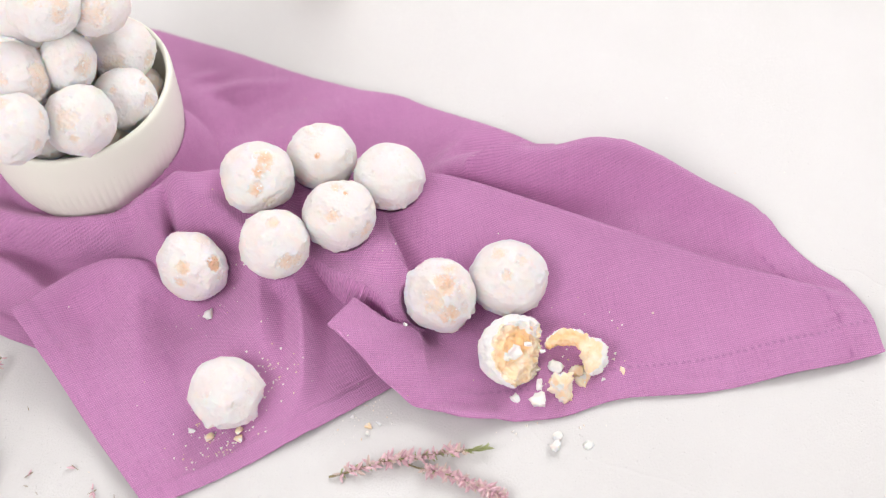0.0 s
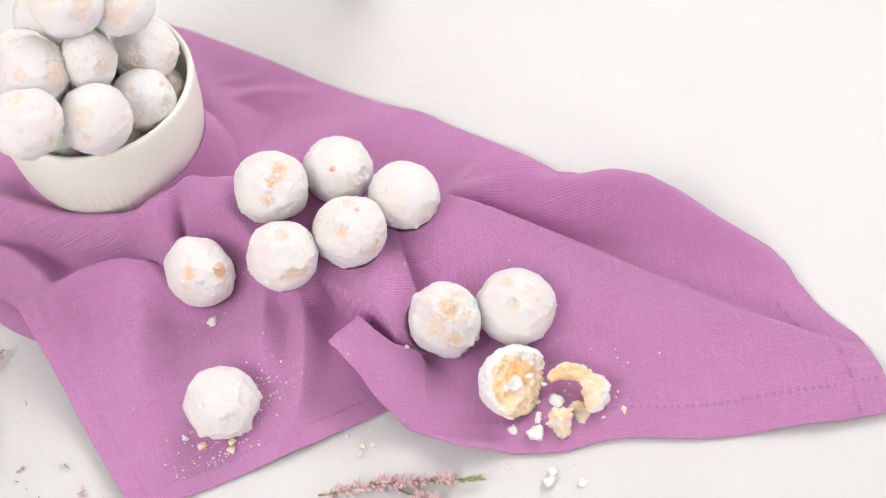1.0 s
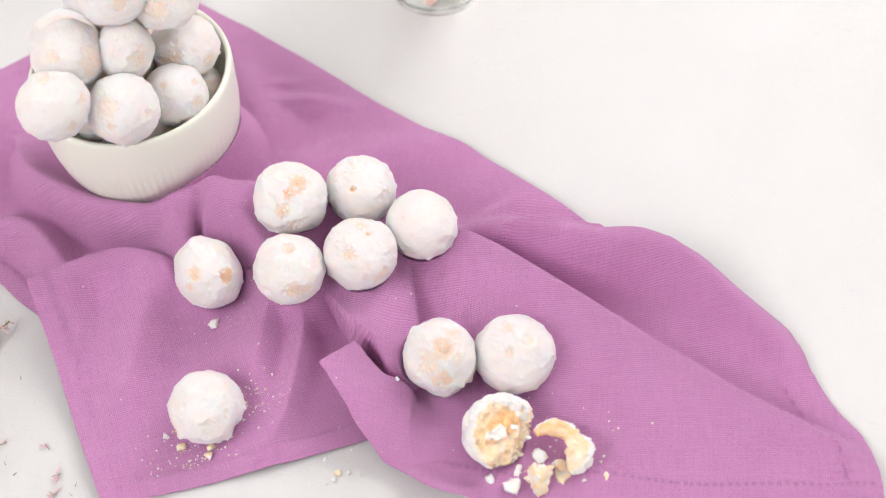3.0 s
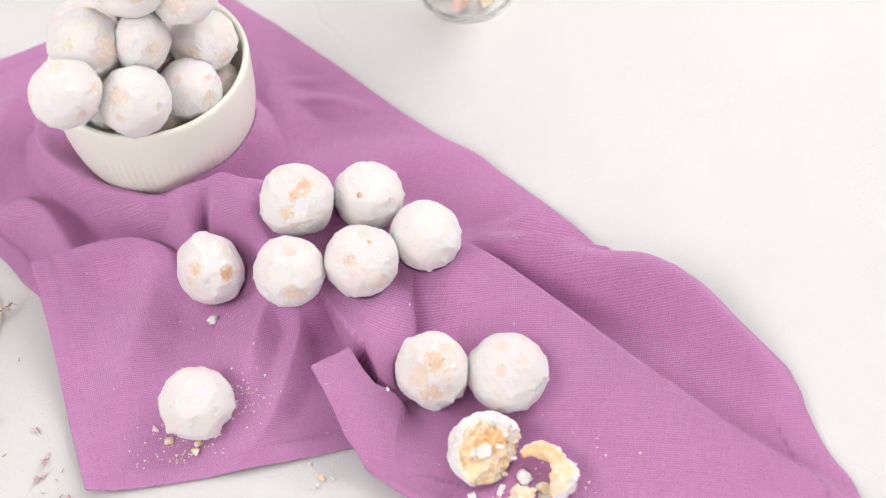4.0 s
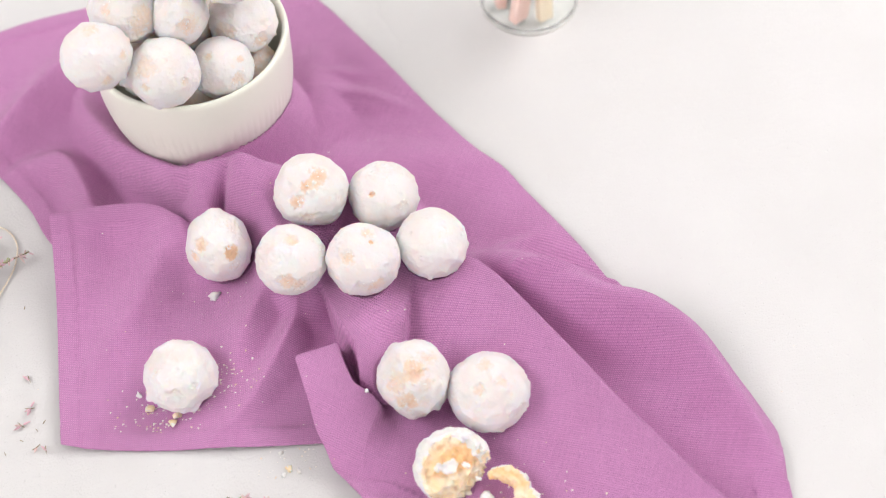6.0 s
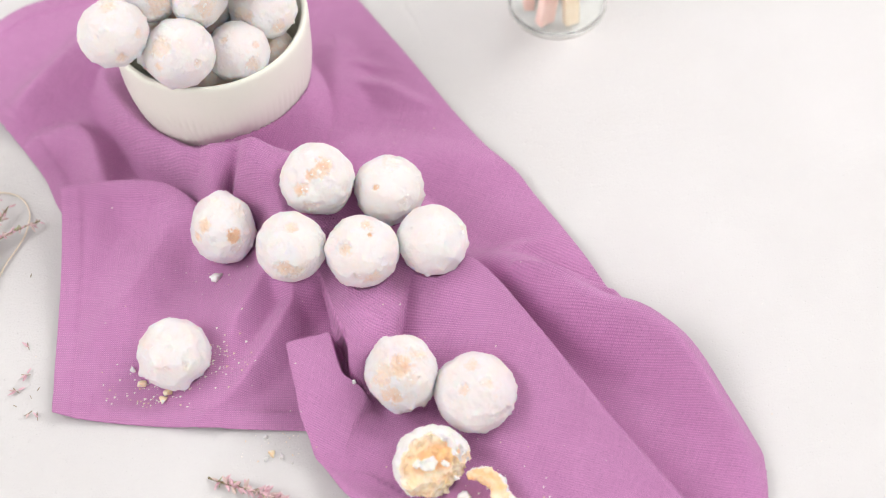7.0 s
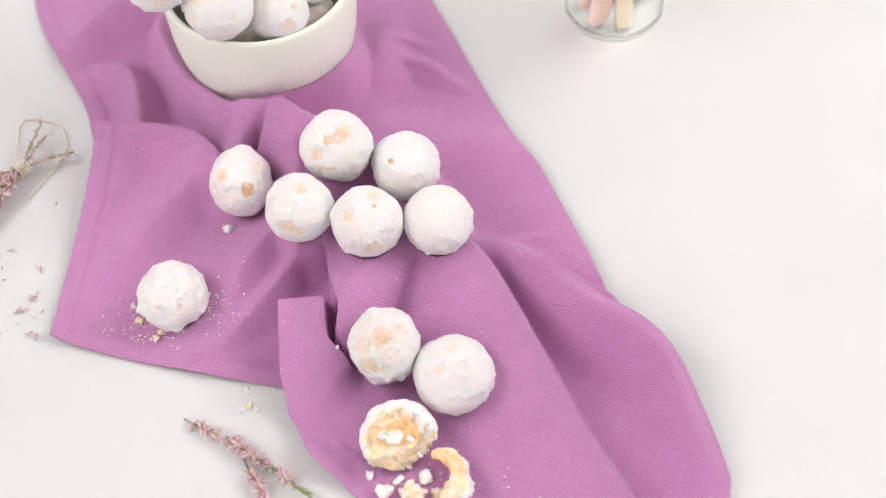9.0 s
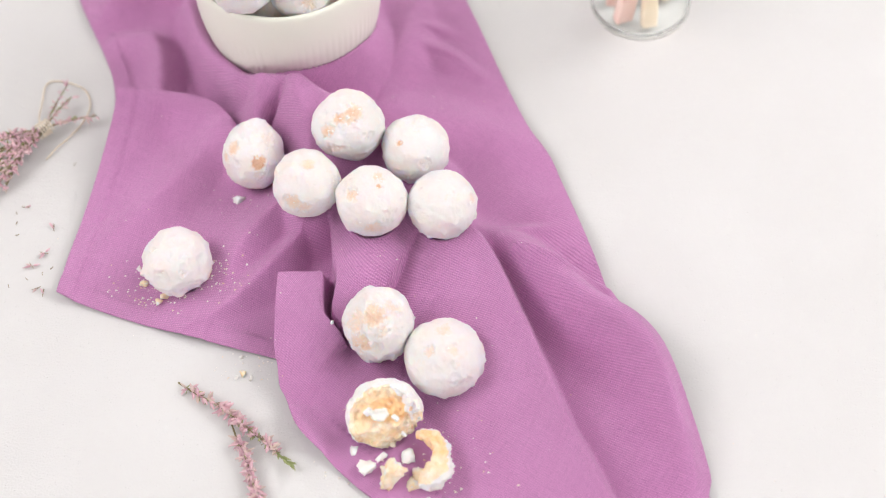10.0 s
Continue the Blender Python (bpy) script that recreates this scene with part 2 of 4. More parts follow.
def lathe(bm, profile, sides=96, shape=None):
    """Turns a profile of (radius, height) round z; shape(i, angle, r, z) may move a point."""
    rings = []
    for i, (r, z) in enumerate(profile):
        if r < 1e-6:
            rings.append([bm.verts.new((0, 0, z))])
            continue
        ring = []
        for k in range(sides):
            a = 2 * math.pi * k / sides
            rr = shape(i, a, r, z) if shape else r
            ring.append(bm.verts.new((rr * math.cos(a), rr * math.sin(a), z)))
        rings.append(ring)
    for a, b in zip(rings, rings[1:]):
        for k in range(sides):
            j = (k + 1) % sides
            if len(a) == 1 and len(b) > 1:
                bm.faces.new((a[0], b[j], b[k]))
            elif len(b) == 1 and len(a) > 1:
                bm.faces.new((a[k], a[j], b[0]))
            elif len(a) > 1:
                bm.faces.new((a[k], a[j], b[j], b[k]))
    return bm


def smooth_line(points, steps=6):
    """Catmull-Rom through points of any size."""
    p = np.array(points, float)
    p = np.vstack([2 * p[0] - p[1], p, 2 * p[-1] - p[-2]])
    out = []
    for i in range(1, len(p) - 2):
        for t in np.arange(steps) / steps:
            out.append(0.5 * (2 * p[i] + (p[i + 1] - p[i - 1]) * t
                              + (2 * p[i - 1] - 5 * p[i] + 4 * p[i + 1] - p[i + 2]) * t * t
                              + (3 * p[i] - p[i - 1] - 3 * p[i + 1] + p[i + 2]) * t ** 3))
    return np.array(out + [p[-2]])


def empty_thing(name, place, label, category, group="", turn=0.0):
    ob = new(name)
    ob.matrix_world = pose(*place, 0, 0, turn)
    return tagged(ob, label, category, group)


# ---- room ----
plain_box = box
X0, X1, Y0, Y1, Z0, Z1 = -1.50, 1.36, -2.0, 2.2, -0.76, 1.95


def slab(name, low, high, material, label, kind="structure", bevel=0.0):
    ob = part(name, box(bmesh.new(), low, high, bevel), material, smooth=False)
    return tagged(ob, label, name.split("_")[0], kind=kind)


slab("floor", (X0, Y0, Z0 - 0.1), (X1, Y1, Z0), FLOOR, "pale boarded floor of the room below the table")
slab("ceiling", (X0, Y0, Z1), (X1, Y1, Z1 + 0.1), WALL, "plain white ceiling over the whole room")
slab("wall_north", (X0, Y1, Z0), (X1, Y1 + 0.1, Z1), WALL, "plain white painted wall")


def window_wall(side, number, x, out, wy0, wy1, wz0, wz1, turned=False):
    """A wall in four pieces round its window; out: which way is outdoors along x, or along y where turned."""
    bm = bmesh.new()
    low_end, high_end = (X0, X1) if turned else (Y0, Y1)

    def box(bm, low, high, bevel=0.0):
        if turned:
            low, high = (low[1], low[0], low[2]), (high[1], high[0], high[2])
        return plain_box(bm, low, high, bevel)

    near, far = sorted((x, x + 0.1 * out))
    for low, high in (((near, low_end, Z0), (far, wy0, Z1)), ((near, wy1, Z0), (far, high_end, Z1)),
                      ((near, wy0, Z0), (far, wy1, wz0)), ((near, wy0, wz1), (far, wy1, Z1))):
        box(bm, low, high)
    tagged(part("wall_" + side, bm, WALL, smooth=False), "white painted wall with a wide window", "wall", kind="structure")
    window = tagged(new("window_" + str(number)), "wide white-framed window with a clear pane", "window", kind="structure")
    near, far = sorted((x + 0.03 * out, x + 0.08 * out))
    for low, high in (((near, wy0, wz0), (far, wy0 + 0.05, wz1)), ((near, wy1 - 0.05, wz0), (far, wy1, wz1)),
                      ((near, wy0 + 0.05, wz0), (far, wy1 - 0.05, wz0 + 0.05)), ((near, wy0 + 0.05, wz1 - 0.05), (far, wy1 - 0.05, wz1))):
        part("window_frame", box(bmesh.new(), low, high, 0.004), TIMBER, window, smooth=False)
    mid = x + 0.055 * out
    pane = part("pane", box(bmesh.new(), (mid - 0.003, wy0 + 0.05, wz0 + 0.05), (mid + 0.003, wy1 - 0.05, wz1 - 0.05)), GLASS, window, smooth=False)
    pane.visible_shadow = False


window_wall("east", 1, X1, 1, -0.54, 1.18, 0.74, 1.88)
# unseen opening, added only to hold the south fill lamp
window_wall("south", 3, Y0, -1, -1.00, 0.70, 0.14, 1.10, True)
window_wall("west", 2, X0, -1, -0.66, 0.86, 0.98, 1.90)


def build_table():
    table = empty_thing("table", (0, 0, Z0), "white table with a rough plastered top board", "table")
    up = -Z0
    part("tabletop", box(bmesh.new(), (-0.85, -0.75, up - 0.035), (0.95, 0.85, up), 0.004), TABLE, table, smooth=False)
    for x in (-0.78, 0.88):
        for y in (-0.68, 0.78):
            part("leg", box(bmesh.new(), (x - 0.035, y - 0.035, 0), (x + 0.035, y + 0.035, up - 0.035), 0.004), TIMBER, table, smooth=False)


build_table()


# ---- where the cookies lie: centre and half sizes in millimetres ----
LOOSE = {
    "a": (-58.0, 1.4, 23.0, 19.4, 17.6), "b": (-5.2, 2.0, 43.0, 19.2, 16.5), "c": (29.8, -9.3, 34.5, 18.3, 16.0),
    "d": (-27.2, -31.4, 37.5, 17.8, 16.0), "e": (6.2, -45.0, 37.5, 18.7, 16.5), "f": (42.6, -46.0, 33.2, 18.2, 16.0),
    "g": (-96.2, -60.9, 15.2, 18.1, 14.6), "h": (8.4, -109.6, 22.0, 20.0, 18.4), "i": (39.9, -127.7, 17.8, 19.8, 16.4),
    "j": (10.2, -156.8, 14.6, 18.6, 13.4),
}
BOWL_AT, BOWL_BASE = (-38.0, 98.0), 4.4
SQUEEZE = {"a": (0.85, 8), "h": (0.785, -40)}                # across, and the turn of that way in degrees


# ---- napkin ----
class Fold:
    """A ridge of cloth along a line of (x, y, height), with a width to its left and to its right, in millimetres. tent: straight slopes to a crest."""

    def __init__(self, points, left, right, power=2.0, tent=False):
        self.line, self.left, self.right, self.power, self.tent = smooth_line(points, 5), left, right, power, tent

    def height(self, x, y):
        best = np.full(x.shape, 1e9)
        found, side = np.zeros(x.shape), np.zeros(x.shape)
        for a, b in zip(self.line, self.line[1:]):
            dx, dy = b[0] - a[0], b[1] - a[1]
            s = np.clip(((x - a[0]) * dx + (y - a[1]) * dy) / (dx * dx + dy * dy), 0, 1)
            d = np.hypot(x - a[0] - s * dx, y - a[1] - s * dy)
            near = d < best
            best[near] = d[near]
            found[near] = (a[2] + s * (b[2] - a[2]))[near]
            side[near] = (dx * (y - a[1]) - dy * (x - a[0]))[near]
        width = np.where(side > 0, self.left, self.right)
        if self.tent:
            soft = 1.1 / width
            return found * np.clip(1 + soft - np.hypot(best / width, soft), 0, None) ** self.power
        return found * np.exp(-(best / width) ** self.power)


class Pleat:
    """A flat raised band between two lines of (y, x, height), both from front to back, with sharp edges."""

    def __init__(self, west, east, edge=1.3):
        self.west, self.east, self.edge = smooth_line(west, 6).T, smooth_line(east, 6).T, edge

    def height(self, x, y):
        xw, zw = np.interp(y, self.west[0], self.west[1]), np.interp(y, self.west[0], self.west[2])
        xe, ze = np.interp(y, self.east[0], self.east[1]), np.interp(y, self.east[0], self.east[2])
        t = np.clip((x - xw) / np.maximum(xe - xw, 1), 0, 1)
        top = zw + (ze - zw) * t + 1.6 * np.sin(math.pi * t)
        off = np.maximum(np.maximum((xw - x) * 1.2, x - xe), 0)
        ends = np.maximum(np.maximum(self.west[0][0] - y, y - self.west[0][-1]), 0)
        return top * np.exp(-(off / self.edge) ** 2) * np.exp(-(ends / 7) ** 2)


SHARED = [
    Fold([(-100, 146, 12), (-102, 126, 20), (-96, 99, 25), (-87, 77, 29), (-74, 59, 33), (-62, 46, 36), (-46, 39, 38), (-32, 33, 40)], 14, 6.5, 1.8),      # hugs the bowl
    Fold([(-46, 38, 36), (-32, 33, 40), (-16, 26, 38), (4, 8, 31), (22, -10, 25), (36, -30, 24)], 15, 22, 1.8),
    Fold([(-55, 40, 37), (-57, 26, 28), (-58, 6, 14)], 15, 11, 1.7),                  # folds that run down from the bowl to the cookies
    Fold([(-34, 30, 40), (-27, 10, 33), (-26, -22, 24)], 18, 18, 1.7),
]
GROOVES = [Fold([(-38, 38, 0.5), (-41.5, 34.5, 5), (-46, 30, 9), (-51, 24, 11), (-56, 10, 5)], 2.6, 2.2)]
PLEAT = Pleat([(-110, -2, 11), (-104, -11, 15), (-99, -15.2, 20), (-94, -14.2, 24), (-87, -12.8, 25.5), (-80, -12.5, 26), (-71, -14, 25.5), (-63, -15, 25), (-55, -15.2, 22.5), (-46, -15.6, 21.5), (-36, -18, 21)],
              [(-110, 4, 9), (-104, 5, 11), (-96, 7, 14), (-82, 13, 17.5), (-75, 17, 19), (-66, 21.5, 19.5), (-55, 27.5, 19), (-44, 33, 18.5), (-36, 34, 18)])
CORNER = Pleat([(-142, -40, 3), (-130, -43.5, 9), (-121, -45, 15), (-106, -44.5, 23), (-92, -43.5, 26.5), (-79, -42.5, 27)],       # turned-up front corner
               [(-142, -30, 3), (-130, -25, 8), (-121, -17, 12), (-112, -11, 14.5), (-107, -14.5, 20), (-102, -19.4, 24.5), (-95, -20.5, 26), (-88, -20.7, 25.5), (-79, -20.4, 24)], 2.0)
BACK = SHARED + [
    Fold([(30, -22, 20), (42, -42, 27), (57, -58, 30), (66, -73, 28.5), (72.8, -91.5, 28), (84.5, -128, 27.5), (94.3, -162.5, 26.5), (100.4, -177, 24.5), (111.4, -205, 20.5), (122, -228, 17), (131, -247, 13), (138, -261, 8), (143, -269, 3)], 8, 58, 1.25, True),
    Fold([(64, -54, 16), (80, -62, 22), (94, -80, 29), (113, -101, 30), (131, -116, 30), (145, -138, 20), (152, -165, 6), (159, -190, 1)], 13, 14.5, 2.0),
    Fold([(140, -126, 22), (147, -148, 20), (151, -168, 16), (154, -188, 12), (155, -206, 5)], 7, 12, 1.8),
    Fold([(80, -68, 26), (90, -76, 30), (105, -83.5, 26), (124, -90, 14)], 6, 7, 1.6),
    Fold([(70, -50, 12), (84, -46, 9), (104, -44, 4)], 6, 10, 1.6),
    Fold([(-104, 174, 11), (-118, 160, 17), (-127, 150, 19), (-140, 139, 18), (-151, 131, 14), (-158, 125, 5)], 11, 13, 1.7),      # folds beside the bowl
    Fold([(-142, 109, 6), (-131, 105, 12), (-123, 100, 17), (-117, 88, 18), (-115, 72, 17), (-114, 52, 14)], 8.5, 9, 1.8),
    Fold([(9, 118, 5), (9, 94, 8), (6, 64, 7)], 5, 7),
    Fold([(22, 98, 4), (50, 84, 6.5), (70, 64, 5)], 8, 4.5),
    Fold([(20, 112, 3), (40, 107, 5), (56, 98, 3)], 7, 4),
    Fold([(8, 66, 8), (24, 92, 9), (30, 120, 5)], 12, 16),
    Fold([(20, 44, 6), (60, 30, 8), (104, 4, 6)], 16, 18),
    Fold([(34, 96, 4), (58, 74, 5), (80, 60, 3)], 8, 8),
    PLEAT,
    CORNER,
    Fold([(-42, -133, 5), (-37, -146, 8), (-32, -157, 8.5), (-22, -168, 5)], 7, 7),
    Fold([(-16, -118, 11), (-22, -126, 9), (-30, -138, 5)], 9, 9, 1.5),
    Fold([(50, 150, 3), (72, 78, 4), (88, 24, 5), (101, -6, 4), (114, -57, 6), (124, -84, 4)], 16, 22),
    Fold([(104, -266, 3), (122, -270, 7), (140, -276, 5)], 8, 14),
    Fold([(110, -258, 2), (119, -261.5, 6), (130, -267, 8.5), (142, -273, 3)], 3.6, 5.0, 1.5),
]
FLAP = SHARED[3:] + [
    Fold([(-52, 16, 12), (-46, 2, 14), (-40, -14, 17), (-30, -26, 23)], 10, 10),
    Fold([(-30, -24, 22), (-42, -32.5, 24), (-50, -40, 23.5), (-58, -47.5, 20.5), (-65, -57, 16), (-71, -70, 10), (-77, -88, 4)], 12, 20, 1.5),
    Fold([(-29, -40, 18), (-33, -49, 17.5), (-45.5, -64, 16.5), (-59.5, -77.5, 13.5), (-69, -85, 9), (-84, -93, 4)], 5.5, 14, 1.6),
    Fold([(-76, 30, 9), (-100, 2, 8), (-128, -28, 6), (-150, -52, 3)], 12, 18, 1.6),
    Fold([(-120, 40, 7), (-138, 4, 5), (-146, -14, 3)], 10, 12, 1.6),
]


def press(height, x, y):
    """Lets cookies and bowl sink into the cloth, and holds it up under them."""
    for cx, cy, cz, r, h in LOOSE.values():
        d = np.hypot(x - cx, y - cy)
        foot = cz - h
        height = (height ** 4 + (max(foot, 0.6) * np.exp(-np.clip(d / 13 - 0.8, 0, 9) ** 2 * 1.6)) ** 4) ** 0.25
        under = cz - h * np.minimum(1.0, 1.22 * np.sqrt(np.clip(1 - (d / r) ** 2, 0, 1)))
        height = np.where(d < r, np.minimum(height, under - 0.1), height)
    d = np.hypot(x - BOWL_AT[0], y - BOWL_AT[1])
    front = np.clip((BOWL_AT[1] - y + 0.45 * (x - BOWL_AT[0])) / np.maximum(d, 1), 0, 1)      # the cloth climbs the bowl's front
    grip = 17.5 + 20.5 * front ** 1.5
    foot_r, foot_z = (23.3, 27.8, 32.9, 38, 42.2, 45.5, 48.2, 50.1, 51.4), (0, 0.9, 3.5, 7.3, 11.7, 17, 23.2, 30.5, 38.4)
    reach = np.interp(grip - BOWL_BASE, foot_z, foot_r)
    height = np.maximum(height, grip * np.exp(-(np.clip(d - reach, 0, 99) / 9) ** 1.5))
    wall = BOWL_BASE + np.interp(d, foot_r, foot_z)
    return np.where(d < 50.6, np.minimum(height, wall - 0.25), height)


def cloth_height(folds, x, y, seed):
    total = sum(np.clip(f.height(x, y), 0, None) ** 5 for f in folds) ** 0.2
    waves = 1.0 * np.sin(x / 19 + 1.3 * np.sin(y / 31 + seed)) + 0.9 * np.sin(y / 16 + 1.7 * np.sin(x / 23 - seed)) + 0.5 * np.sin((x + y) / 8.5 + seed)
    dent = sum(np.clip(g.height(x, y), 0, None) for g in GROOVES)
    return press(np.maximum(total - dent + 0.45 * (waves + 2.0), 0.8), x, y)


def outline(*arcs):
    """A closed line: smooth along each arc, with a corner where one arc meets the next."""
    return np.vstack([smooth_line(arc, 8)[:-1] for arc in arcs])


def near_line(x, y, line, closed=True):
    """Distance to a line and the nearest point of it."""
    best, bx, by = np.full(x.shape, 1e9), np.zeros(x.shape), np.zeros(x.shape)
    ends = np.roll(line, -1, 0) if closed else line[1:]
    for a, b in zip(line, ends):
        dx, dy = b - a
        s = np.clip(((x - a[0]) * dx + (y - a[1]) * dy) / (dx * dx + dy * dy + 1e-12), 0, 1)
        px, py = a[0] + s * dx, a[1] + s * dy
        d = np.hypot(x - px, y - py)
        near = d < best
        best[near], bx[near], by[near] = d[near], px[near], py[near]
    return best, bx, by


def inside(x, y, line):
    odd = np.zeros(x.shape, bool)
    for (ax, ay), (bx, by) in zip(line, np.roll(line, -1, 0)):
        if ay != by:
            odd ^= ((ay > y) != (by > y)) & (x < (bx - ax) * (y - ay) / (by - ay) + ax)
    return odd


def soften(field, width):
    """A running mean over width cells both ways, three times."""
    for _ in range(3):
        for axis in (0, 1):
            pad = [(width, width) if k == axis else (0, 0) for k in (0, 1)]
            total = np.cumsum(np.insert(np.pad(field, pad, mode="edge"), 0, 0, axis), axis)
            span = 2 * width + 1
            field = (total[span:] - total[:-span]) / span if axis == 0 else (total[:, span:] - total[:, :-span]) / span
    return field


def cloth_piece(line, hems, folds, seed, lift=None, grain=0.0, warp=None, step=0.95):
    """Vertices, faces and uv of a piece of cloth inside an outline; hems: open lines, with a width and how plainly the thread shows, along which the edge is turned over and stitched."""
    low, high = line.min(0) - 2 * step, line.max(0) + 2 * step
    xs, ys = np.arange(low[0], high[0], step), np.arange(low[1], high[1], step)
    x, y = (a.ravel() for a in np.meshgrid(xs, ys))
    if warp is not None:
        x = x + warp(x, y)
    within = inside(x, y, line)
    grid = within.reshape(len(ys), len(xs))
    keep = grid[:-1, :-1] | grid[1:, :-1] | grid[:-1, 1:] | grid[1:, 1:]
    rows, cols = np.nonzero(keep)
    corner = rows * len(xs) + cols
    faces = np.stack([corner, corner + 1, corner + 1 + len(xs), corner + len(xs)], 1)
    used, flat = np.unique(faces, return_inverse=True)
    faces = flat.reshape(-1, 4)
    x, y, within = x[used], y[used], within[used]
    out = ~within
    _, px, py = near_line(x[out], y[out], line)
    x[out], y[out] = px, py
    z = cloth_height(folds, x, y, seed)
    if lift is not None:
        z = z + lift(x, y)
    # the weave runs along the cloth, not along the table: slack taken up by slopes, fading over some 25 mm
    sheet = np.zeros(len(xs) * len(ys))
    sheet[used] = z
    sheet = sheet.reshape(len(ys), len(xs))
    valid = np.zeros(len(xs) * len(ys), bool)
    valid[used] = True
    valid = valid.reshape(sheet.shape)
    fade, slack_x, slack_y = math.exp(-step / 25), np.zeros_like(sheet), np.zeros_like(sheet)
    for i in range(1, len(xs)):
        rise = np.where(valid[:, i] & valid[:, i - 1], sheet[:, i] - sheet[:, i - 1], 0)
        slack_x[:, i] = slack_x[:, i - 1] * fade + np.hypot(rise, step) - step
    for i in range(1, len(ys)):
        rise = np.where(valid[i] & valid[i - 1], sheet[i] - sheet[i - 1], 0)
        slack_y[i] = slack_y[i - 1] * fade + np.hypot(rise, step) - step
    across, along = x + soften(slack_x, 9).ravel()[used], y + soften(slack_y, 9).ravel()[used]
    thread = np.zeros(len(x))
    for hem, wide, sewn in hems:
        d, hx, hy = near_line(x, y, hem, closed=False)
        z += 1.0 * np.clip((wide - d) / 1.0, 0, 1)
        dash = np.clip(0.5 + 1.6 * np.sin((hx - hy) * 2 * math.pi / 5.2), 0, 1)
        seam = np.exp(-((d - wide + 1.3) / 0.8) ** 2) * dash * sewn * (np.hypot(hx - hem[0, 0], hy - hem[0, 1]) > 0.5) * (np.hypot(hx - hem[-1, 0], hy - hem[-1, 1]) > 0.5)
        thread = np.maximum(thread, seam)
        z -= 0.5 * seam
        z += 0.22 * np.sin((hx - hy) / 1.9 + seed) * np.exp(-((d - wide + 1.5) / 3.5) ** 2)      # puckered along the seam
    c, s = math.cos(grain), math.sin(grain)
    return np.stack([x, y, z], 1), faces, np.stack([c * across + s * along, c * along - s * across], 1), thread


def build_napkin():
    back_left = [(-134, 30), (-138.5, 46), (-143, 61), (-147, 81), (-156, 104.5), (-167, 129), (-176.5, 155), (-181, 178), (-180, 196)]
    back_top = [(-180, 196), (-150, 216), (-126, 220), (-77, 219), (-20, 218), (35, 216)]
    back_right = [(35, 216), (55.7, 152.5), (76.4, 81.5), (92.2, 27.5), (105.6, -3.5), (119, -55.5), (126.5, -88)]
    hump = [(126.5, -88), (138, -98), (146.2, -112), (152.4, -136), (160.4, -166), (164, -194)]
    right_hem = [(163.5, -194), (155.5, -219), (151, -240), (150, -259), (142, -275), (128, -294)]
    front_hem = [(128, -294), (111, -283), (89, -265.5), (56, -239), (27, -209), (3, -194), (-10, -182), (-20.4, -171), (-29, -162.5), (-33.4, -156.5), (-36, -149.8),
                 (-38.5, -141.5), (-42, -134), (-42.6, -126), (-44, -116), (-43, -103), (-42, -80)]
    tuck = [(-42, -80), (-28, -80), (-21, -77), (-19.5, -66), (-19.5, -52), (-20, -40), (-20, -32), (-22, -26)]
    under = [(-22, -26), (-44, -14), (-62, 4), (-88, 14), (-115, 22), (-134, 30)]
    back_line = outline(back_left, back_top, back_right, hump, right_hem, front_hem, tuck, under)
    edge = PLEAT.west

    def warp(x, y):
        """Lets a column of the mesh follow the sharp edge of the pleat."""
        near = np.clip(1 - ((x + 14) / 26) ** 2, 0, 1)
        ends = np.clip((y + 122) / 12, 0, 1) * np.clip((-24 - y) / 12, 0, 1)
        return (np.interp(y, edge[0], edge[1]) + 14) * near * ends

    v1, f1, uv1, thread1 = cloth_piece(back_line,
                              [(smooth_line(q, 6), wide, sewn) for q, wide, sewn in ((right_hem[1:], 18, 0.8), (front_hem[:9], 18, 1.0), (back_left, 10.5, 0.2), (back_top, 10.5, 0.2))], BACK, 0.7, None, -0.675, warp)
    flap_left = [(-135.3, 52.5), (-139.3, 34.5), (-143.4, 13.5), (-148, -6), (-152.6, -26), (-157, -49), (-161, -70)]
    flap_front = [(-161, -70), (-148, -77), (-118, -89.5), (-82, -103), (-44, -115.5), (-22, -121)]
    flap_under = [(-22, -121), (-12, -96), (-10, -64), (-12, -36), (-34, -12), (-50, 8), (-63, 22)]
    flap_top = [(-63, 22), (-72.3, 31.5), (-81.4, 42.6), (-93.6, 48.9), (-109, 51.8), (-124, 52.4), (-135.3, 52.5)]
    top_line, left_line = smooth_line(flap_top, 6), smooth_line(flap_left, 6)

    def lift(x, y):
        """The flap's top and outer hems stand clear of the cloth below; its corner is the highest."""
        rest = cloth_height(FLAP, x, y, 2.1)
        d, hx, _ = near_line(x, y, top_line, closed=False)
        top = np.interp(hx, (-135, -124, -109, -94, -81, -72, -63), (24, 22, 19.5, 18, 17.5, 17.5, 18))
        hold = np.exp(-(d / 17) ** 2) * np.clip((-58 - x) / 14, 0, 1)
        up = np.maximum(rest, top) - rest
        e, _, hy = near_line(x, y, left_line, closed=False)
        side = np.interp(hy, (-70, -49, -26, -6, 13.5, 34.5, 52.5), (3.0, 4.5, 4.0, 7.0, 12.0, 16.5, 24.0))
        grip = np.exp(-(e / 21) ** 2)
        both = np.maximum(up * hold, (side - rest) * grip)
        return 0.15 + both

    flap_line = outline(flap_left, flap_front, flap_under, flap_top)
    v2, f2, uv2, thread2 = cloth_piece(flap_line,
                              [(smooth_line(q, 6), 10.5, 0.2) for q in (flap_left, flap_front[:5], flap_top[1:])], FLAP, 2.1, lift, -0.27)
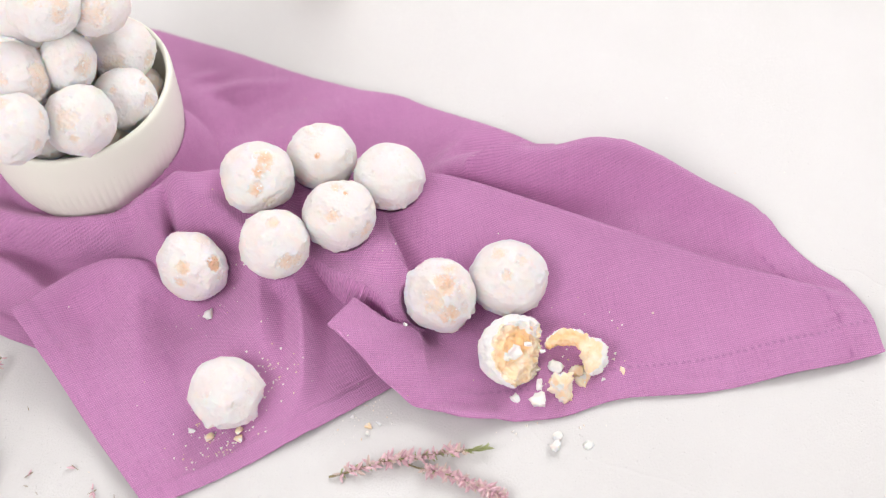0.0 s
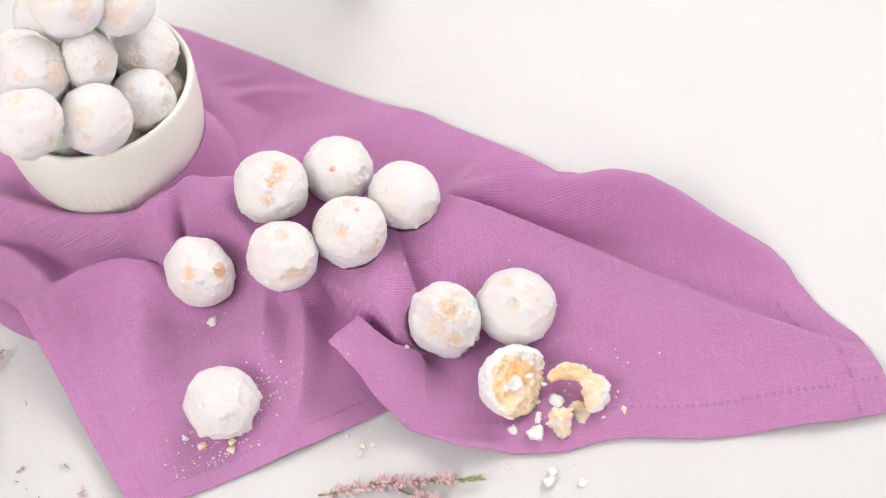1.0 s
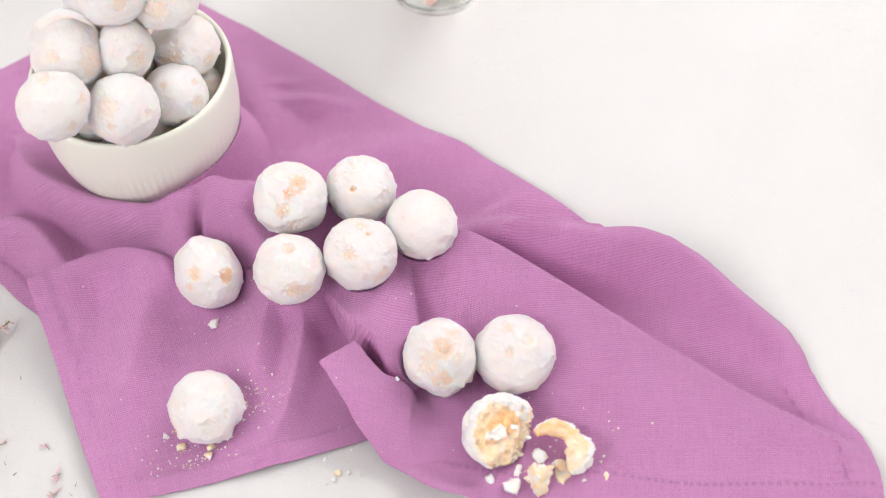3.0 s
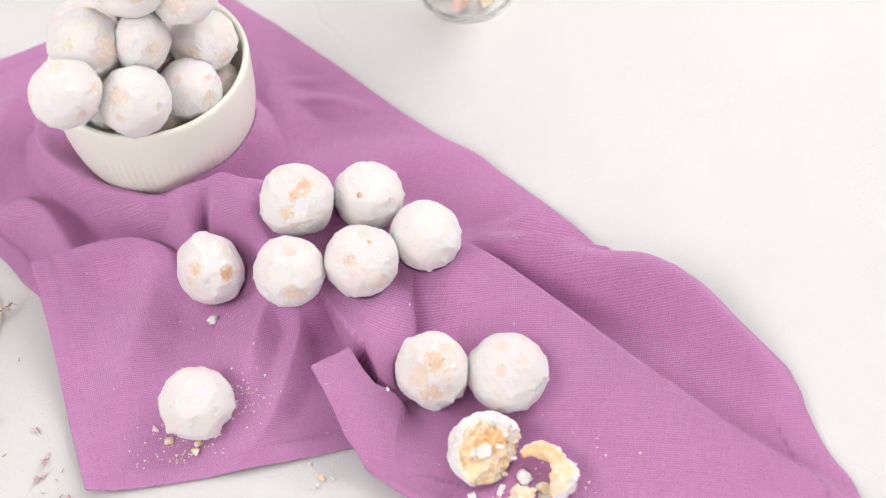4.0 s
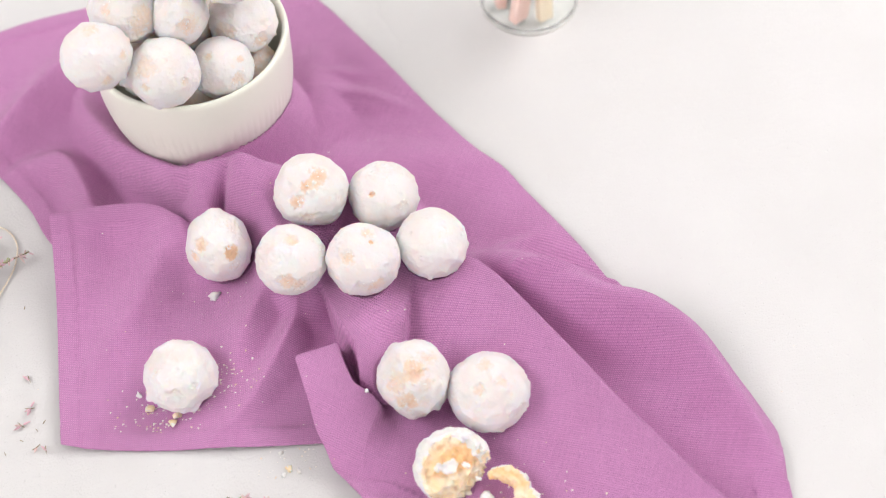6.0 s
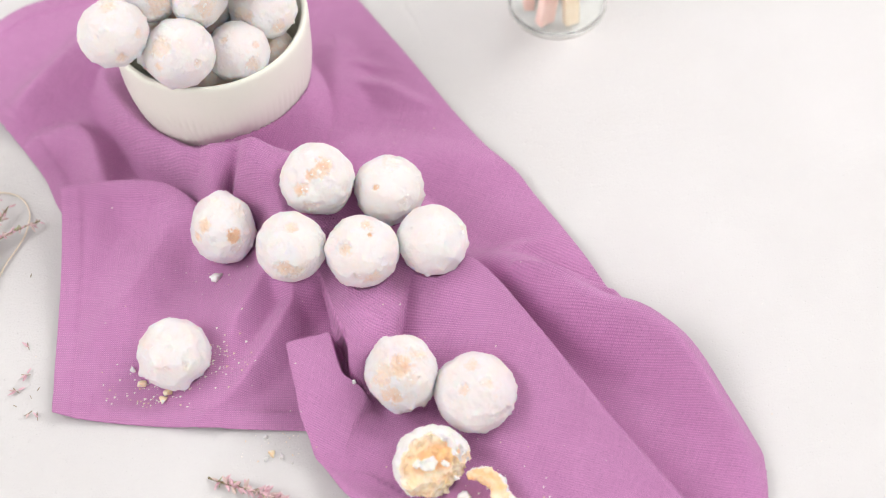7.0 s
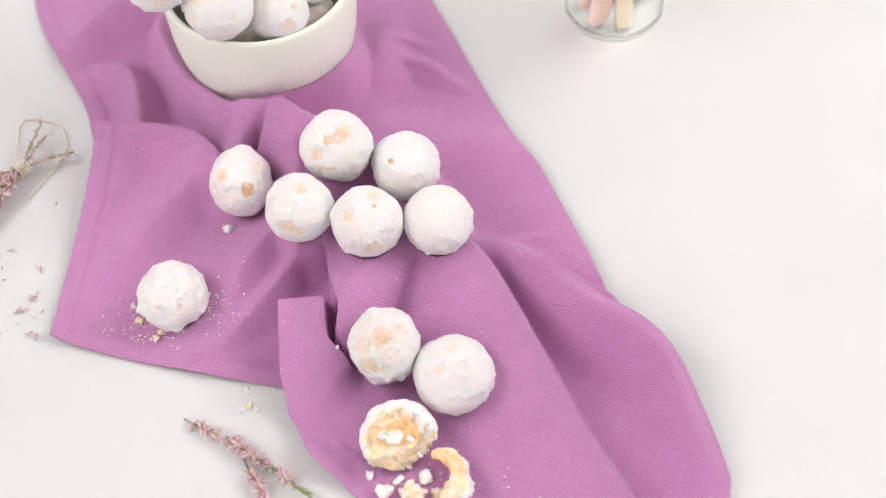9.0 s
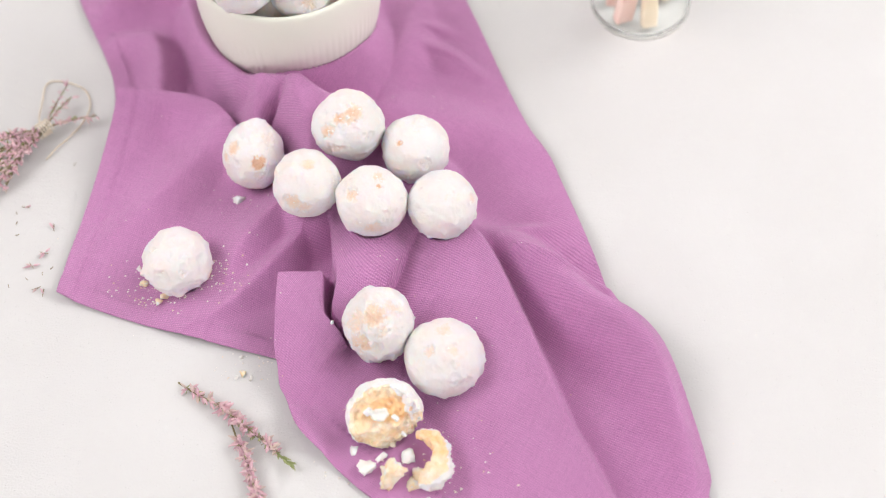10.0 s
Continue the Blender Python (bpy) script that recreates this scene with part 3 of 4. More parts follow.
    mesh = bpy.data.meshes.new("napkin")
    mesh.from_pydata((np.vstack([v1, v2]) * MM).tolist(), [], np.vstack([f1, f2 + len(v1)]).tolist())
    uv = mesh.uv_layers.new(name="weave")
    loops = np.zeros(len(mesh.loops), np.int32)
    mesh.loops.foreach_get("vertex_index", loops)
    uv.data.foreach_set("uv", (np.vstack([uv1, uv2])[loops] * MM).ravel())
    napkin = from_mesh("napkin", with_values(mesh, thread=np.concatenate([thread1, thread2])), CLOTH)
    thick = napkin.modifiers.new("thickness", "SOLIDIFY")
    thick.thickness, thick.offset = 0.0009, -1.0
    tagged(napkin, "crumpled purple linen napkin with stitched hems lying folded on the table", "napkin")

    def surface(px, py):
        """The height of cloth or table at a place, in millimetres."""
        x, y = np.array([float(px)]), np.array([float(py)])
        heights = [0.0]
        if inside(x, y, back_line)[0]:
            heights.append(cloth_height(BACK, x, y, 0.7)[0])
        if inside(x, y, flap_line)[0]:
            heights.append((cloth_height(FLAP, x, y, 2.1) + lift(x, y))[0])
        return max(heights)

    return surface


surface = build_napkin()


# ---- cookies ----
def seen_side(u, v):
    """A direction on a cookie: u to the east, v up its front, within the unit disc that shows from the front and above."""
    w = math.sqrt(max(0.02, 1 - u * u - v * v))
    return Vector((u, 0.82 * v - 0.574 * w, 0.574 * v + 0.82 * w)).normalized()


def ease(t):
    t = min(1.0, max(0.0, t))
    return t * t * (3 - 2 * t)


def lumpy(seed, r, h, spots, level=5, rough=1.0, foot=True, nubs=()):
    """A hand-shaped glazed cookie; spots: (direction, size) where the glaze is worn off and, in the heap, also tinted
    for the gaps' warm light. Sizes in millimetres.
    """
    bm = bmesh.new()
    bmesh.ops.create_icosphere(bm, subdivisions=level, radius=1.0)
    rng = random.Random(seed)

    def anyway(low=-1.0):
        while True:
            way = Vector((rng.gauss(0, 1), rng.gauss(0, 1), rng.gauss(0, 1))).normalized()
            if way.z > low:
                return way

    shift = Vector((rng.uniform(-9, 9), rng.uniform(-9, 9), rng.uniform(-9, 9)))
    planes = [(anyway(), rng.uniform(0.90, 0.965)) for _ in range(20)]                     # pressed sides
    dents = [(anyway(-0.3), rng.uniform(0.10, 0.26), rng.uniform(0.4, 1.0)) for _ in range(12)]
    beads = [(anyway(-0.7), rng.uniform(0.045, 0.10), rng.uniform(0.012, 0.04)) for _ in range(30)]
    ring = [(Vector((math.cos(a), math.sin(a), rng.uniform(-0.55, 0.0))).normalized(), rng.uniform(0.05, 0.09), rng.uniform(0.02, 0.06))
            for a in (rng.uniform(0, 6.283) for _ in range(13))]                           # drips along the skirt
    pocks = [(anyway(-0.2), rng.uniform(0.035, 0.07)) for _ in range(16)]
    bumps = beads + ring + list(nubs)
    bare = []
    for v in bm.verts:
        d = v.co.normalized()
        worn = 0.0
        strong = 1.0
        for way, size, *more in spots:
            here = 0.95 - 0.5 * ((d - way).length / (1.25 * size)) ** 2
            if here > worn:
                worn, strong = here, more[0] if more else 1.0
        q = d.copy()
        for way, far in planes:                      # soft facets
            over = q.dot(way) - far
            if over > -0.02:
                q -= way * 0.32 * rough ** 0.5 * (over + 0.02) ** 2 / (abs(over) + 0.03)
        out = q.length
        out += 0.040 * rough * noise.noise(d * 1.6 + shift)
        out += 0.026 * rough * noise.noise(d * 3.4 + shift * 2)
        coarse = 0.45 + 1.2 * ease((noise.noise(d * 1.5 - shift * 2) + 0.15) / 0.5) + 0.7 * min(1.0, worn * 1.5)      # smooth tops, rougher sides
        out += rough * coarse * (0.010 * noise.noise(d * 6 + shift) + 0.008 * noise.noise(d * 13 - shift)) + 0.004 * coarse * noise.noise(d * 32 - shift)
        wrinkle = noise.noise(Vector((d.x * 9, d.y * 3.2, d.z * 5)) + shift * 1.7)          # folds of the set glaze
        out += 0.026 * rough * max(0.0, 0.22 - abs(wrinkle)) * max(0.0, noise.noise(d * 2.1 - shift) + 0.25) * 4
        for way, size, depth in dents:
            far = (d - way).length / size
            if far < 2.2:
                out -= 0.034 * depth * rough * math.exp(-far * far)
                out += 0.012 * depth * rough * math.exp(-((far - 1.25) / 0.35) ** 2)
        for way, size in pocks:
            far = (d - way).length / size
            if far < 2:
                out -= 0.020 * math.exp(-far ** 4)
                out += 0.008 * math.exp(-((far - 1.2) / 0.3) ** 2)
        # flaked places: a ragged step down with a curled lip
        fray = (noise.noise(d * 5 + shift) * 0.34 + noise.noise(d * 13 + shift) * 0.28 + noise.noise(d * 30 + shift) * 0.18) * min(1.5, rough)
        jag = worn + fray
        chip = ease((jag - 0.40) / 0.30)
        lip = math.exp(-((jag - 0.38) / 0.10) ** 2)
        out += 0.014 * lip * min(1.0, worn * 4) - chip * (0.026 + 0.030 * noise.noise(d * 11 - shift) + 0.026 * noise.noise(d * 26 + shift))
        for way, size, tall in bumps:
            far = (d - way).length / size
            if far < 2.5:
                out += tall * math.exp(-far * far)
        q = Vector((d.x * r, d.y * r, d.z * h)) * out
        if foot:                                     # a slightly spread, flattened foot
            q.z = max(q.z, -h * (0.93 + 0.02 * noise.noise(d * 5)))
            spread = max(0.0, -d.z - 0.25) * 0.16
            q.x, q.y = q.x * (1 + spread), q.y * (1 + spread)
        v.co = q * MM
        thin = 0.22 * ease((noise.noise(d * 3.4 - shift * 3) - 0.18) / 0.25)                # where the glaze lies thin
        bare.append(max(chip * (0.10 + 0.15 * min(1, strong) + 0.62 * worn * strong), thin))
    mesh = bpy.data.meshes.new("cookie")
    bm.to_mesh(mesh)
    bm.free()
    layer = mesh.attributes.new("bare", "FLOAT", "POINT")
    layer.data.foreach_set("value", bare)
    return mesh


def chip_mesh(seed, size, flat=0.5, level=3, shell=0.5):
    """A small angular crumb or chip, in millimetres."""
    rng = random.Random(seed)
    bm = bmesh.new()
    bmesh.ops.create_icosphere(bm, subdivisions=level, radius=1.0)
    cuts = [(Vector((rng.gauss(0, 1), rng.gauss(0, 1), rng.gauss(0, 1))).normalized(), rng.uniform(0.35, 0.8)) for _ in range(9)]
    shift = Vector((seed * 1.7, seed * 0.9, 3))
    pale = []
    for v in bm.verts:
        d = v.co.copy()
        for way, far in cuts:
            over = d.dot(way) - far
            if over > 0:
                d -= way * over * 0.96
        d *= 1.12 + 0.30 * noise.noise(d * 2.6 + shift) + 0.26 * noise.noise(d * 6 + shift) + 0.16 * noise.noise(d * 14 - shift)
        v.co = Vector((d.x, d.y, d.z * flat)) * size * MM
        pale.append(shell + 0.8 * noise.noise(d * 1.4 - shift))
    mesh = bpy.data.meshes.new("chip")
    bm.to_mesh(mesh)
    bm.free()
    mesh.attributes.new("bare", "FLOAT", "POINT").data.foreach_set("value", pale)
    return mesh


S = seen_side
SPOTS = {
    "a": [(S(.28, -.28), .21, 1.9), (S(-.50, .20), .19, 1.1), (S(-.80, -.10), .15), (S(.62, .38), .24, 0.4), (S(-.34, -.30), .12, 0.2), (S(.30, -.62), .16, 0.5)],
    "b": [(S(.20, .36), .22, 1.2), (S(-.18, .17), .15, 1.2), (S(.12, .10), .13), (S(-.52, -.17), .18), (S(-.40, -.70), .20, 0.6), (S(.62, -.40), .14, 0.2)],
    "c": [(S(-.44, .16), .09, 1.8), (S(.25, -.46), .16, 0.2), (S(.08, .75), .24, 0.2)],
    "d": [(S(.12, .58), .18, 0.9), (S(-.37, -.55), .24, 0.9), (S(-.08, -.74), .22, 0.7), (S(.86, .0), .14, 0.3)],
    "e": [(S(.30, .70), .17, 0.9), (S(.26, .43), .08, 1.7), (S(-.47, .22), .17, 0.9), (S(.07, -.80), .25, 0.7), (S(-.28, -.66), .14, 0.3)],
    "f": [(S(.85, .13), .13, 0.6), (S(-.80, -.50), .22, 0.3)],
    "g": [(S(-.30, -.28), .09, 0.3), (S(-.60, .40), .10, 0.2), (S(.25, -.35), .10, 0.3)],
    "h": [(S(-.06, .27), .32, 1.1), (S(-.58, .12), .34, 0.8), (S(-.48, -.50), .28, 1.0), (S(.48, .42), .24, 0.6), (S(-.05, -.60), .16, 0.4), (S(.10, -.10), .20, 0.5)],
    "i": [(S(-.36, .30), .15, 0.7), (S(.20, .30), .16, 0.6), (S(.03, .80), .20, 0.7), (S(.48, -.55), .18, 0.2)],
}
LOOKS = {
    "a": "round white sugar-glazed cookie with bare orange spots on the napkin",
    "b": "white sugar-glazed cookie with a flaky brown patch on the napkin",
    "c": "white sugar-glazed cookie with one small brown fleck on the napkin",
    "d": "white sugar-glazed cookie with a crumbly lower side on the napkin",
    "e": "dented white sugar-glazed cookie with beige patches on the napkin",
    "f": "smooth white sugar-glazed cookie leaning in the group on the napkin",
    "g": "white sugar-glazed cookie lying alone among crumbs on the napkin",
    "h": "rough white-glazed cookie with wide beige worn patches on the napkin",
    "i": "large smooth white-glazed cookie beside the broken one on the napkin",
}
ROUGH = {"b": 1.35, "d": 1.1, "e": 1.35, "h": 1.7, "a": 1.15, "g": 1.2, "f": 0.9, "c": 1.0, "i": 1.1}
NUBS = {"g": [(Vector((-.93, -.30, -.15)).normalized(), .14, .16), (Vector((.05, -.9, -.45)).normalized(), .16, .10)],
        "h": [(Vector((.35, -.82, -.4)).normalized(), .12, .12)]}
FLAKES = []


def flake_on(cookie, mesh, spots, count, seed):
    """Small loose flakes of glaze that cling round the worn places."""
    if not FLAKES:
        for k in range(6):
            made = chip_mesh(300 + k, 1.0, 0.32, 2)
            made.materials.append(CHIP)
            FLAKES.append(made)
    rng = random.Random(seed)
    places = np.zeros(len(mesh.vertices) * 3)
    mesh.vertices.foreach_get("co", places)
    places = places.reshape(-1, 3)
    ways = places / np.linalg.norm(places, axis=1)[:, None]
    for _ in range(count):
        way, size = rng.choice(spots)[:2]
        aim = (way + Vector((rng.gauss(0, 1), rng.gauss(0, 1), rng.gauss(0, 1))) * size * 0.62).normalized()
        at = int(np.argmax(ways @ np.array(aim)))
        flake = new("glaze_flake", rng.choice(FLAKES))
        flake.parent = cookie
        turn = mesh.vertices[at].normal.to_track_quat("Z", "Y").to_matrix().to_4x4()
        flake.matrix_local = (Matrix.Translation(places[at]) @ turn @ pose(0, 0, 0, rng.uniform(-25, 25), rng.uniform(-25, 25), rng.uniform(0, 360))
                              @ Matrix.Diagonal((rng.uniform(0.35, 1.1), rng.uniform(0.3, 0.8), rng.uniform(0.5, 1.0), 1)))


for at, key in enumerate(SPOTS):
    cx, cy, cz, r, h = LOOSE[key]
    mesh = lumpy(40 + at, r, h, SPOTS[key], level=6, rough=ROUGH.get(key, 1.0), nubs=NUBS.get(key, ()))
    cookie = from_mesh("cookie", mesh, GLAZE)
    thin, way = SQUEEZE.get(key, (1.0, 0))
    cookie.matrix_world = pose(cx * MM, cy * MM, cz * MM) @ pose(0, 0, 0, 0, 0, way) @ Matrix.Diagonal((thin, 1.02, 1, 1)) @ pose(0, 0, 0, 0, 0, -way)
    tagged(cookie, LOOKS[key], "cookie", "cookies on the napkin")
    flake_on(cookie, mesh, SPOTS[key], 9 if key in "bdeh" else 4, 600 + at)


def broken_cookie():
    """A cookie with its front broken away: a thick white shell round a toasted hollow with crumb and lumps in it."""
    cx, cy, cz, r, h = LOOSE["j"]
    face = Vector((0.05, -0.62, 0.78)).normalized()
    u = Vector((1, 0, 0))
    u = (u - face * u.dot(face)).normalized()
    w = face.cross(u)                                # up the open face
    bm = bmesh.new()
    bmesh.ops.create_icosphere(bm, subdivisions=6, radius=1.0)
    shell, toast = [], []
    front = Vector((0.62, -0.78, -0.05)).normalized()         # the torn front edge
    for v in bm.verts:
        d = v.co.normalized()
        out = 1 + 0.05 * noise.noise(d * 1.9) + 0.05 * noise.noise(d * 5) + 0.030 * noise.noise(d * 12) + 0.012 * noise.noise(d * 33)
        q = d * out
        a, b = d.dot(u), d.dot(w)
        lip = 0.30 + 0.10 * noise.noise(d * 3.2 + Vector((3, 1, 2))) + 0.05 * noise.noise(d * 9) - 0.50 * ease((0.35 * a - b + 0.05) / 0.9)
        above = q.dot(face) - lip
        white, brown = 1.0, 0.0
        if above > 0:
            flat = q - face * above
            a, b = flat.dot(u), flat.dot(w)
            open_ = ease(above / 0.16)
            hollow = math.exp(-(((a + 0.02) / 0.70) ** 2 + ((b - 0.16) / 0.50) ** 2) ** 1.5)
            mound = math.exp(-((a + 0.12) / 0.42) ** 2 - ((b + 0.42) / 0.30) ** 2)
            grain = Vector((a, b, 0.4))
            rubble = 0.12 * noise.noise(grain * 4.2) + 0.075 * noise.noise(grain * 9) + 0.032 * noise.noise(grain * 20) + 0.012 * noise.noise(grain * 44)
            lump = max(ease((1.15 - math.hypot((a + 0.12) / 0.25, (b - 0.10) / 0.17) + 0.5 * noise.noise(grain * 6)) / 0.4),
                       0.8 * ease((1.1 - math.hypot((a + 0.42) / 0.13, (b - 0.22) / 0.15) + 0.5 * noise.noise(grain * 7)) / 0.4))      # sugar lumps stuck in the hollow
            wall = ease((0.85 * a + 0.45 * b - 0.50 + 0.22 * noise.noise(grain * 5)) / 0.14)                # the thick side of the shell
            ember = math.exp(-((a - 0.34) / 0.17) ** 2 - ((b - 0.12) / 0.24) ** 2)
            q = flat + face * open_ * (rubble - 0.17 * hollow + 0.10 * mound + 0.15 * lump + 0.10 * wall)
            white = max(1.0 - ease((above + 0.05 * noise.noise(d * 11)) / 0.10), 0.85 * lump, wall)
            brown = open_ * min(1.0, 1.0 * hollow + 0.7 * ember - 0.7 * mound)
        over = q.dot(front) - (0.60 + 0.14 * noise.noise(q * 4.5) + 0.09 * noise.noise(q * 12) + 0.04 * noise.noise(q * 27))
        if over > 0:
            q -= front * over * 0.92
            white = 0.0
        v.co = Vector((q.x * r, q.y * r, max(q.z * h, -h * 0.95))) * MM
        shell.append(white)
        toast.append(brown)
    mesh = bpy.data.meshes.new("cookie_shell")
    bm.to_mesh(mesh)
    bm.free()
    ob = from_mesh("broken_cookie", with_values(mesh, bare=shell, toast=toast), CRUMB)
    ob.matrix_world = pose(cx * MM, cy * MM, cz * MM)
    tagged(ob, "broken white-glazed cookie showing its hollow golden crumb on the napkin", "cookie")
    for place, size, seed in (((9.0, -10.0, -2.0), 1.6, 41), ((5.2, -3.4, 3.0), 1.8, 17)):
        bit = from_mesh("glaze_lump", chip_mesh(seed, size, 0.7), CHIP, ob)
        bit.matrix_local = pose(*(c * MM for c in place), 20 * seed, 11 * seed, 47 * seed)


broken_cookie()


def crescent_piece():
    """The curved piece of shell broken off the cookie, lying beside it, toasted on its inner side and crumbly at its foot."""
    bm = bmesh.new()
    line = smooth_line([(-6.5, 12.5, 2.6, 1.6), (-3.5, 13.0, 3.4, 3.2), (1.8, 11.5, 4.6, 4.6), (6.2, 6.5, 5.2, 4.6), (7.6, 0.5, 5.6, 5.0), (7.0, -5.5, 6.0, 6.6), (3.8, -9.5, 5.6, 6.6), (-0.5, -11.5, 4.2, 4.0), (-2.5, -12, 3.4, 1.6)], 9)
    rings, sides, shell, toast = [], 40, [], []
    for i, (x, y, z, r) in enumerate(line):
        ahead = line[min(i + 1, len(line) - 1)] - line[max(i - 1, 0)]
        out = Vector((-ahead[1], ahead[0], 0)).normalized()
        ring = []
        for k in range(sides):
            a = 2 * math.pi * k / sides
            p = Vector((x, y, z)) + (out * math.cos(a) * 0.92 + Vector((0, 0, 1)) * math.sin(a) * 0.80) * r
            q = p / 19
            swell = 0.34 * noise.noise(q * 4) + 0.24 * noise.noise(q * 10) + 0.20 * noise.noise(q * 23) + 0.10 * noise.noise(q * 50)
            groove = -0.30 * math.exp(-((a - 1.7) / 0.55) ** 2) * (1 - ease((i / len(line) - 0.55) / 0.2))      # the hollow side of the shell
            p += (p - Vector((x, y, z))) * (swell + groove)
            p.z = max(p.z, -0.5)
            ring.append(bm.verts.new(p * MM))
            shell.append(0.18 + 0.55 * ease((math.cos(a) - 0.45) / 0.4) + 0.35 * noise.noise(q * 7))
            toast.append(max(0.0, 0.62 * (1 - ease((i / len(line) - 0.35) / 0.35)) + 0.45 * noise.noise(q * 5)))
        rings.append(ring)
    for a, b in zip(rings, rings[1:]):
        for k in range(sides):
            bm.faces.new((a[k], a[(k + 1) % sides], b[(k + 1) % sides], b[k]))
    bm.faces.new(rings[0][::-1])
    bm.faces.new(rings[-1])
    bmesh.ops.recalc_face_normals(bm, faces=bm.faces)
    mesh = bpy.data.meshes.new("crescent")
    bm.to_mesh(mesh)
    bm.free()
    ob = from_mesh("cookie_piece", with_values(mesh, bare=shell, toast=toast), CRUMB)
    ob.matrix_world = pose(0.0293, -0.1785, 0.0048, 0, 0, -8)
    tagged(ob, "curved golden piece broken off a cookie, lying on the napkin", "cookie piece")


crescent_piece()


# ---- bowl ----
def build_bowl():
    bowl = empty_thing("bowl", (BOWL_AT[0] * MM, BOWL_AT[1] * MM, BOWL_BASE * MM), "cream ceramic bowl with a fluted lower wall standing on the napkin", "bowl", turn=11)
    outer = [(0, 1.2), (18, 1.0), (23, 0), (27.5, 0.9), (32.5, 3.4), (37.6, 7), (41.7, 11.3), (45.0, 16.4), (47.6, 22.4), (49.5, 29.4), (50.8, 37), (51.6, 45),
             (51.8, 53), (52.1, 60), (52.3, 66), (52.2, 69.6), (51.6, 71.3), (50.6, 71.8), (49.5, 71.4), (48.8, 70.2),
             (48.5, 66), (48.1, 58), (47.1, 47), (45, 36), (41.5, 26), (36, 16.5), (28, 10), (18, 6.5), (0, 5.5)]
    fine = smooth_line(outer, 3)

    def flutes(i, a, r, z):
        deep = min(1.0, max(0.0, (z / MM - 5) / 8)) * min(1.0, max(0.0, (56 - z / MM) / 12)) if i < 46 else 0.0
        return r - deep * 0.22 * MM * (1 - abs(math.sin(a * 42))) ** 1.5 * 1.6

    bm = lathe(bmesh.new(), [(r * 1.012 * MM if r > 1e-6 else 0.0, z * 1.038 * MM) for r, z in fine], 420, flutes)
    bmesh.ops.recalc_face_normals(bm, faces=bm.faces)
    part("vessel", bm, CERAMIC, bowl)


build_bowl()
HEAP = [  # x, y, z, half width, half height, tilt about x, tilt about y, turn, worn places; the wide ones also paint the gaps' peach light
    (-86, 71, 108, 17.4, 16.2, 30, -50, 10, [(S(.35, .75), .24), (S(-.1, -.75), .16), (S(.7, -.4), .16)]),
    (-57, 61.5, 93.6, 18.0, 16.6, 42, -8, 0, [(S(-.48, .40), .30), (S(-.62, -.15), .14), (S(.45, -.35), .10)]),
    (-27.6, 66.5, 79, 16.4, 16.0, 36, 18, 0, [(S(.30, -.45), .24), (S(-.45, .5), .14), (S(.5, .2), .12)]),
    (-65.5, 94, 110.5, 18.0, 16.0, 24, -28, 0, [(S(.4, -.55), .46), (S(-.4, .2), .16)]),
    (-40.4, 84, 106.2, 15.6, 13.4, 74, 62, 20, [(S(.35, -.65), .36), (S(-.3, .3), .34)]),
    (-9.4, 87.5, 86, 18.0, 14.0, 20, 26, 0, [(S(-.75, -.3), .38), (S(.25, -.7), .24)]),
    (-35, 97.5, 131.5, 17.8, 14.6, 16, 8, 0, [(S(.2, -.2), .30), (S(-.3, .35), .24), (S(-.1, -.45), .22)]),
    (-12.5, 91, 120, 18.4, 13.4, 24, 24, 0, [(S(.15, .1), .26), (S(-.5, -.2), .42)]),
    (-60, 120, 94, 18.0, 15.5, -20, -10, 5, [(S(.1, .1), .3)]),
    (-32, 134, 98, 18.5, 15.5, -30, 4, 40, [(S(.1, .1), .3)]),
    (-44, 71, 66, 16.0, 15.0, 10, 5, 15, [(S(.1, -.3), .6)]),
    (-63, 83, 78, 16.0, 15.0, 0, -14, 85, [(S(.1, -.3), .6)]),
    (-13, 80, 60, 16.0, 14.5, 5, 12, 60, [(S(-.2, -.1), .7)]),
    (-41, 100, 82, 19.0, 16.0, 0, 0, 0, [(S(-.2, -.1), .7)]),
    (-13, 106, 70, 16.0, 14.5, 5, 12, 20, [(S(-.2, -.1), .7)]),
    (-68, 106, 74, 17.0, 15.0, 0, -10, 130, [(S(-.2, -.1), .6)]),
    (-34, 122, 74, 17.0, 15.0, 0, 0, 35, [(S(-.2, -.1), .6)]),
    (-50, 84, 48, 16.0, 14.0, 0, 0, 135, [(S(-.2, -.1), .6)]),
    (-28, 94, 44, 16.0, 14.0, 0, 0, 15, [(S(-.2, -.1), .6)]),
    (-50, 106, 44, 16.0, 14.0, 0, 0, 65, [(S(-.2, -.1), .6)]),
]
for at, (x, y, z, r, h, rx, ry, rz, worn) in enumerate(HEAP):
    # deep cookies: spots widened so their peach colour paints bounced light in the gaps
    cookie = from_mesh("cookie", lumpy(90 + at, r, h, [(way, size, 0.75) for way, size in worn] if at < 8 else [(way, 2.2 * size, 0.6) for way, size in worn], level=6 if at < 8 else 5, rough=1.15, foot=False), GLAZE)
    cookie.matrix_world = pose(x * MM, y * MM, z * MM, rx * (1 if at == 4 else 0.3), ry * (1 if at == 4 else 0.3), rz)
    tagged(cookie, "white sugar-glazed cookie heaped in the cream bowl", "cookie", "cookies heaped in the bowl")
    if at < 8:
        flake_on(cookie, cookie.data, worn, 3, 700 + at)


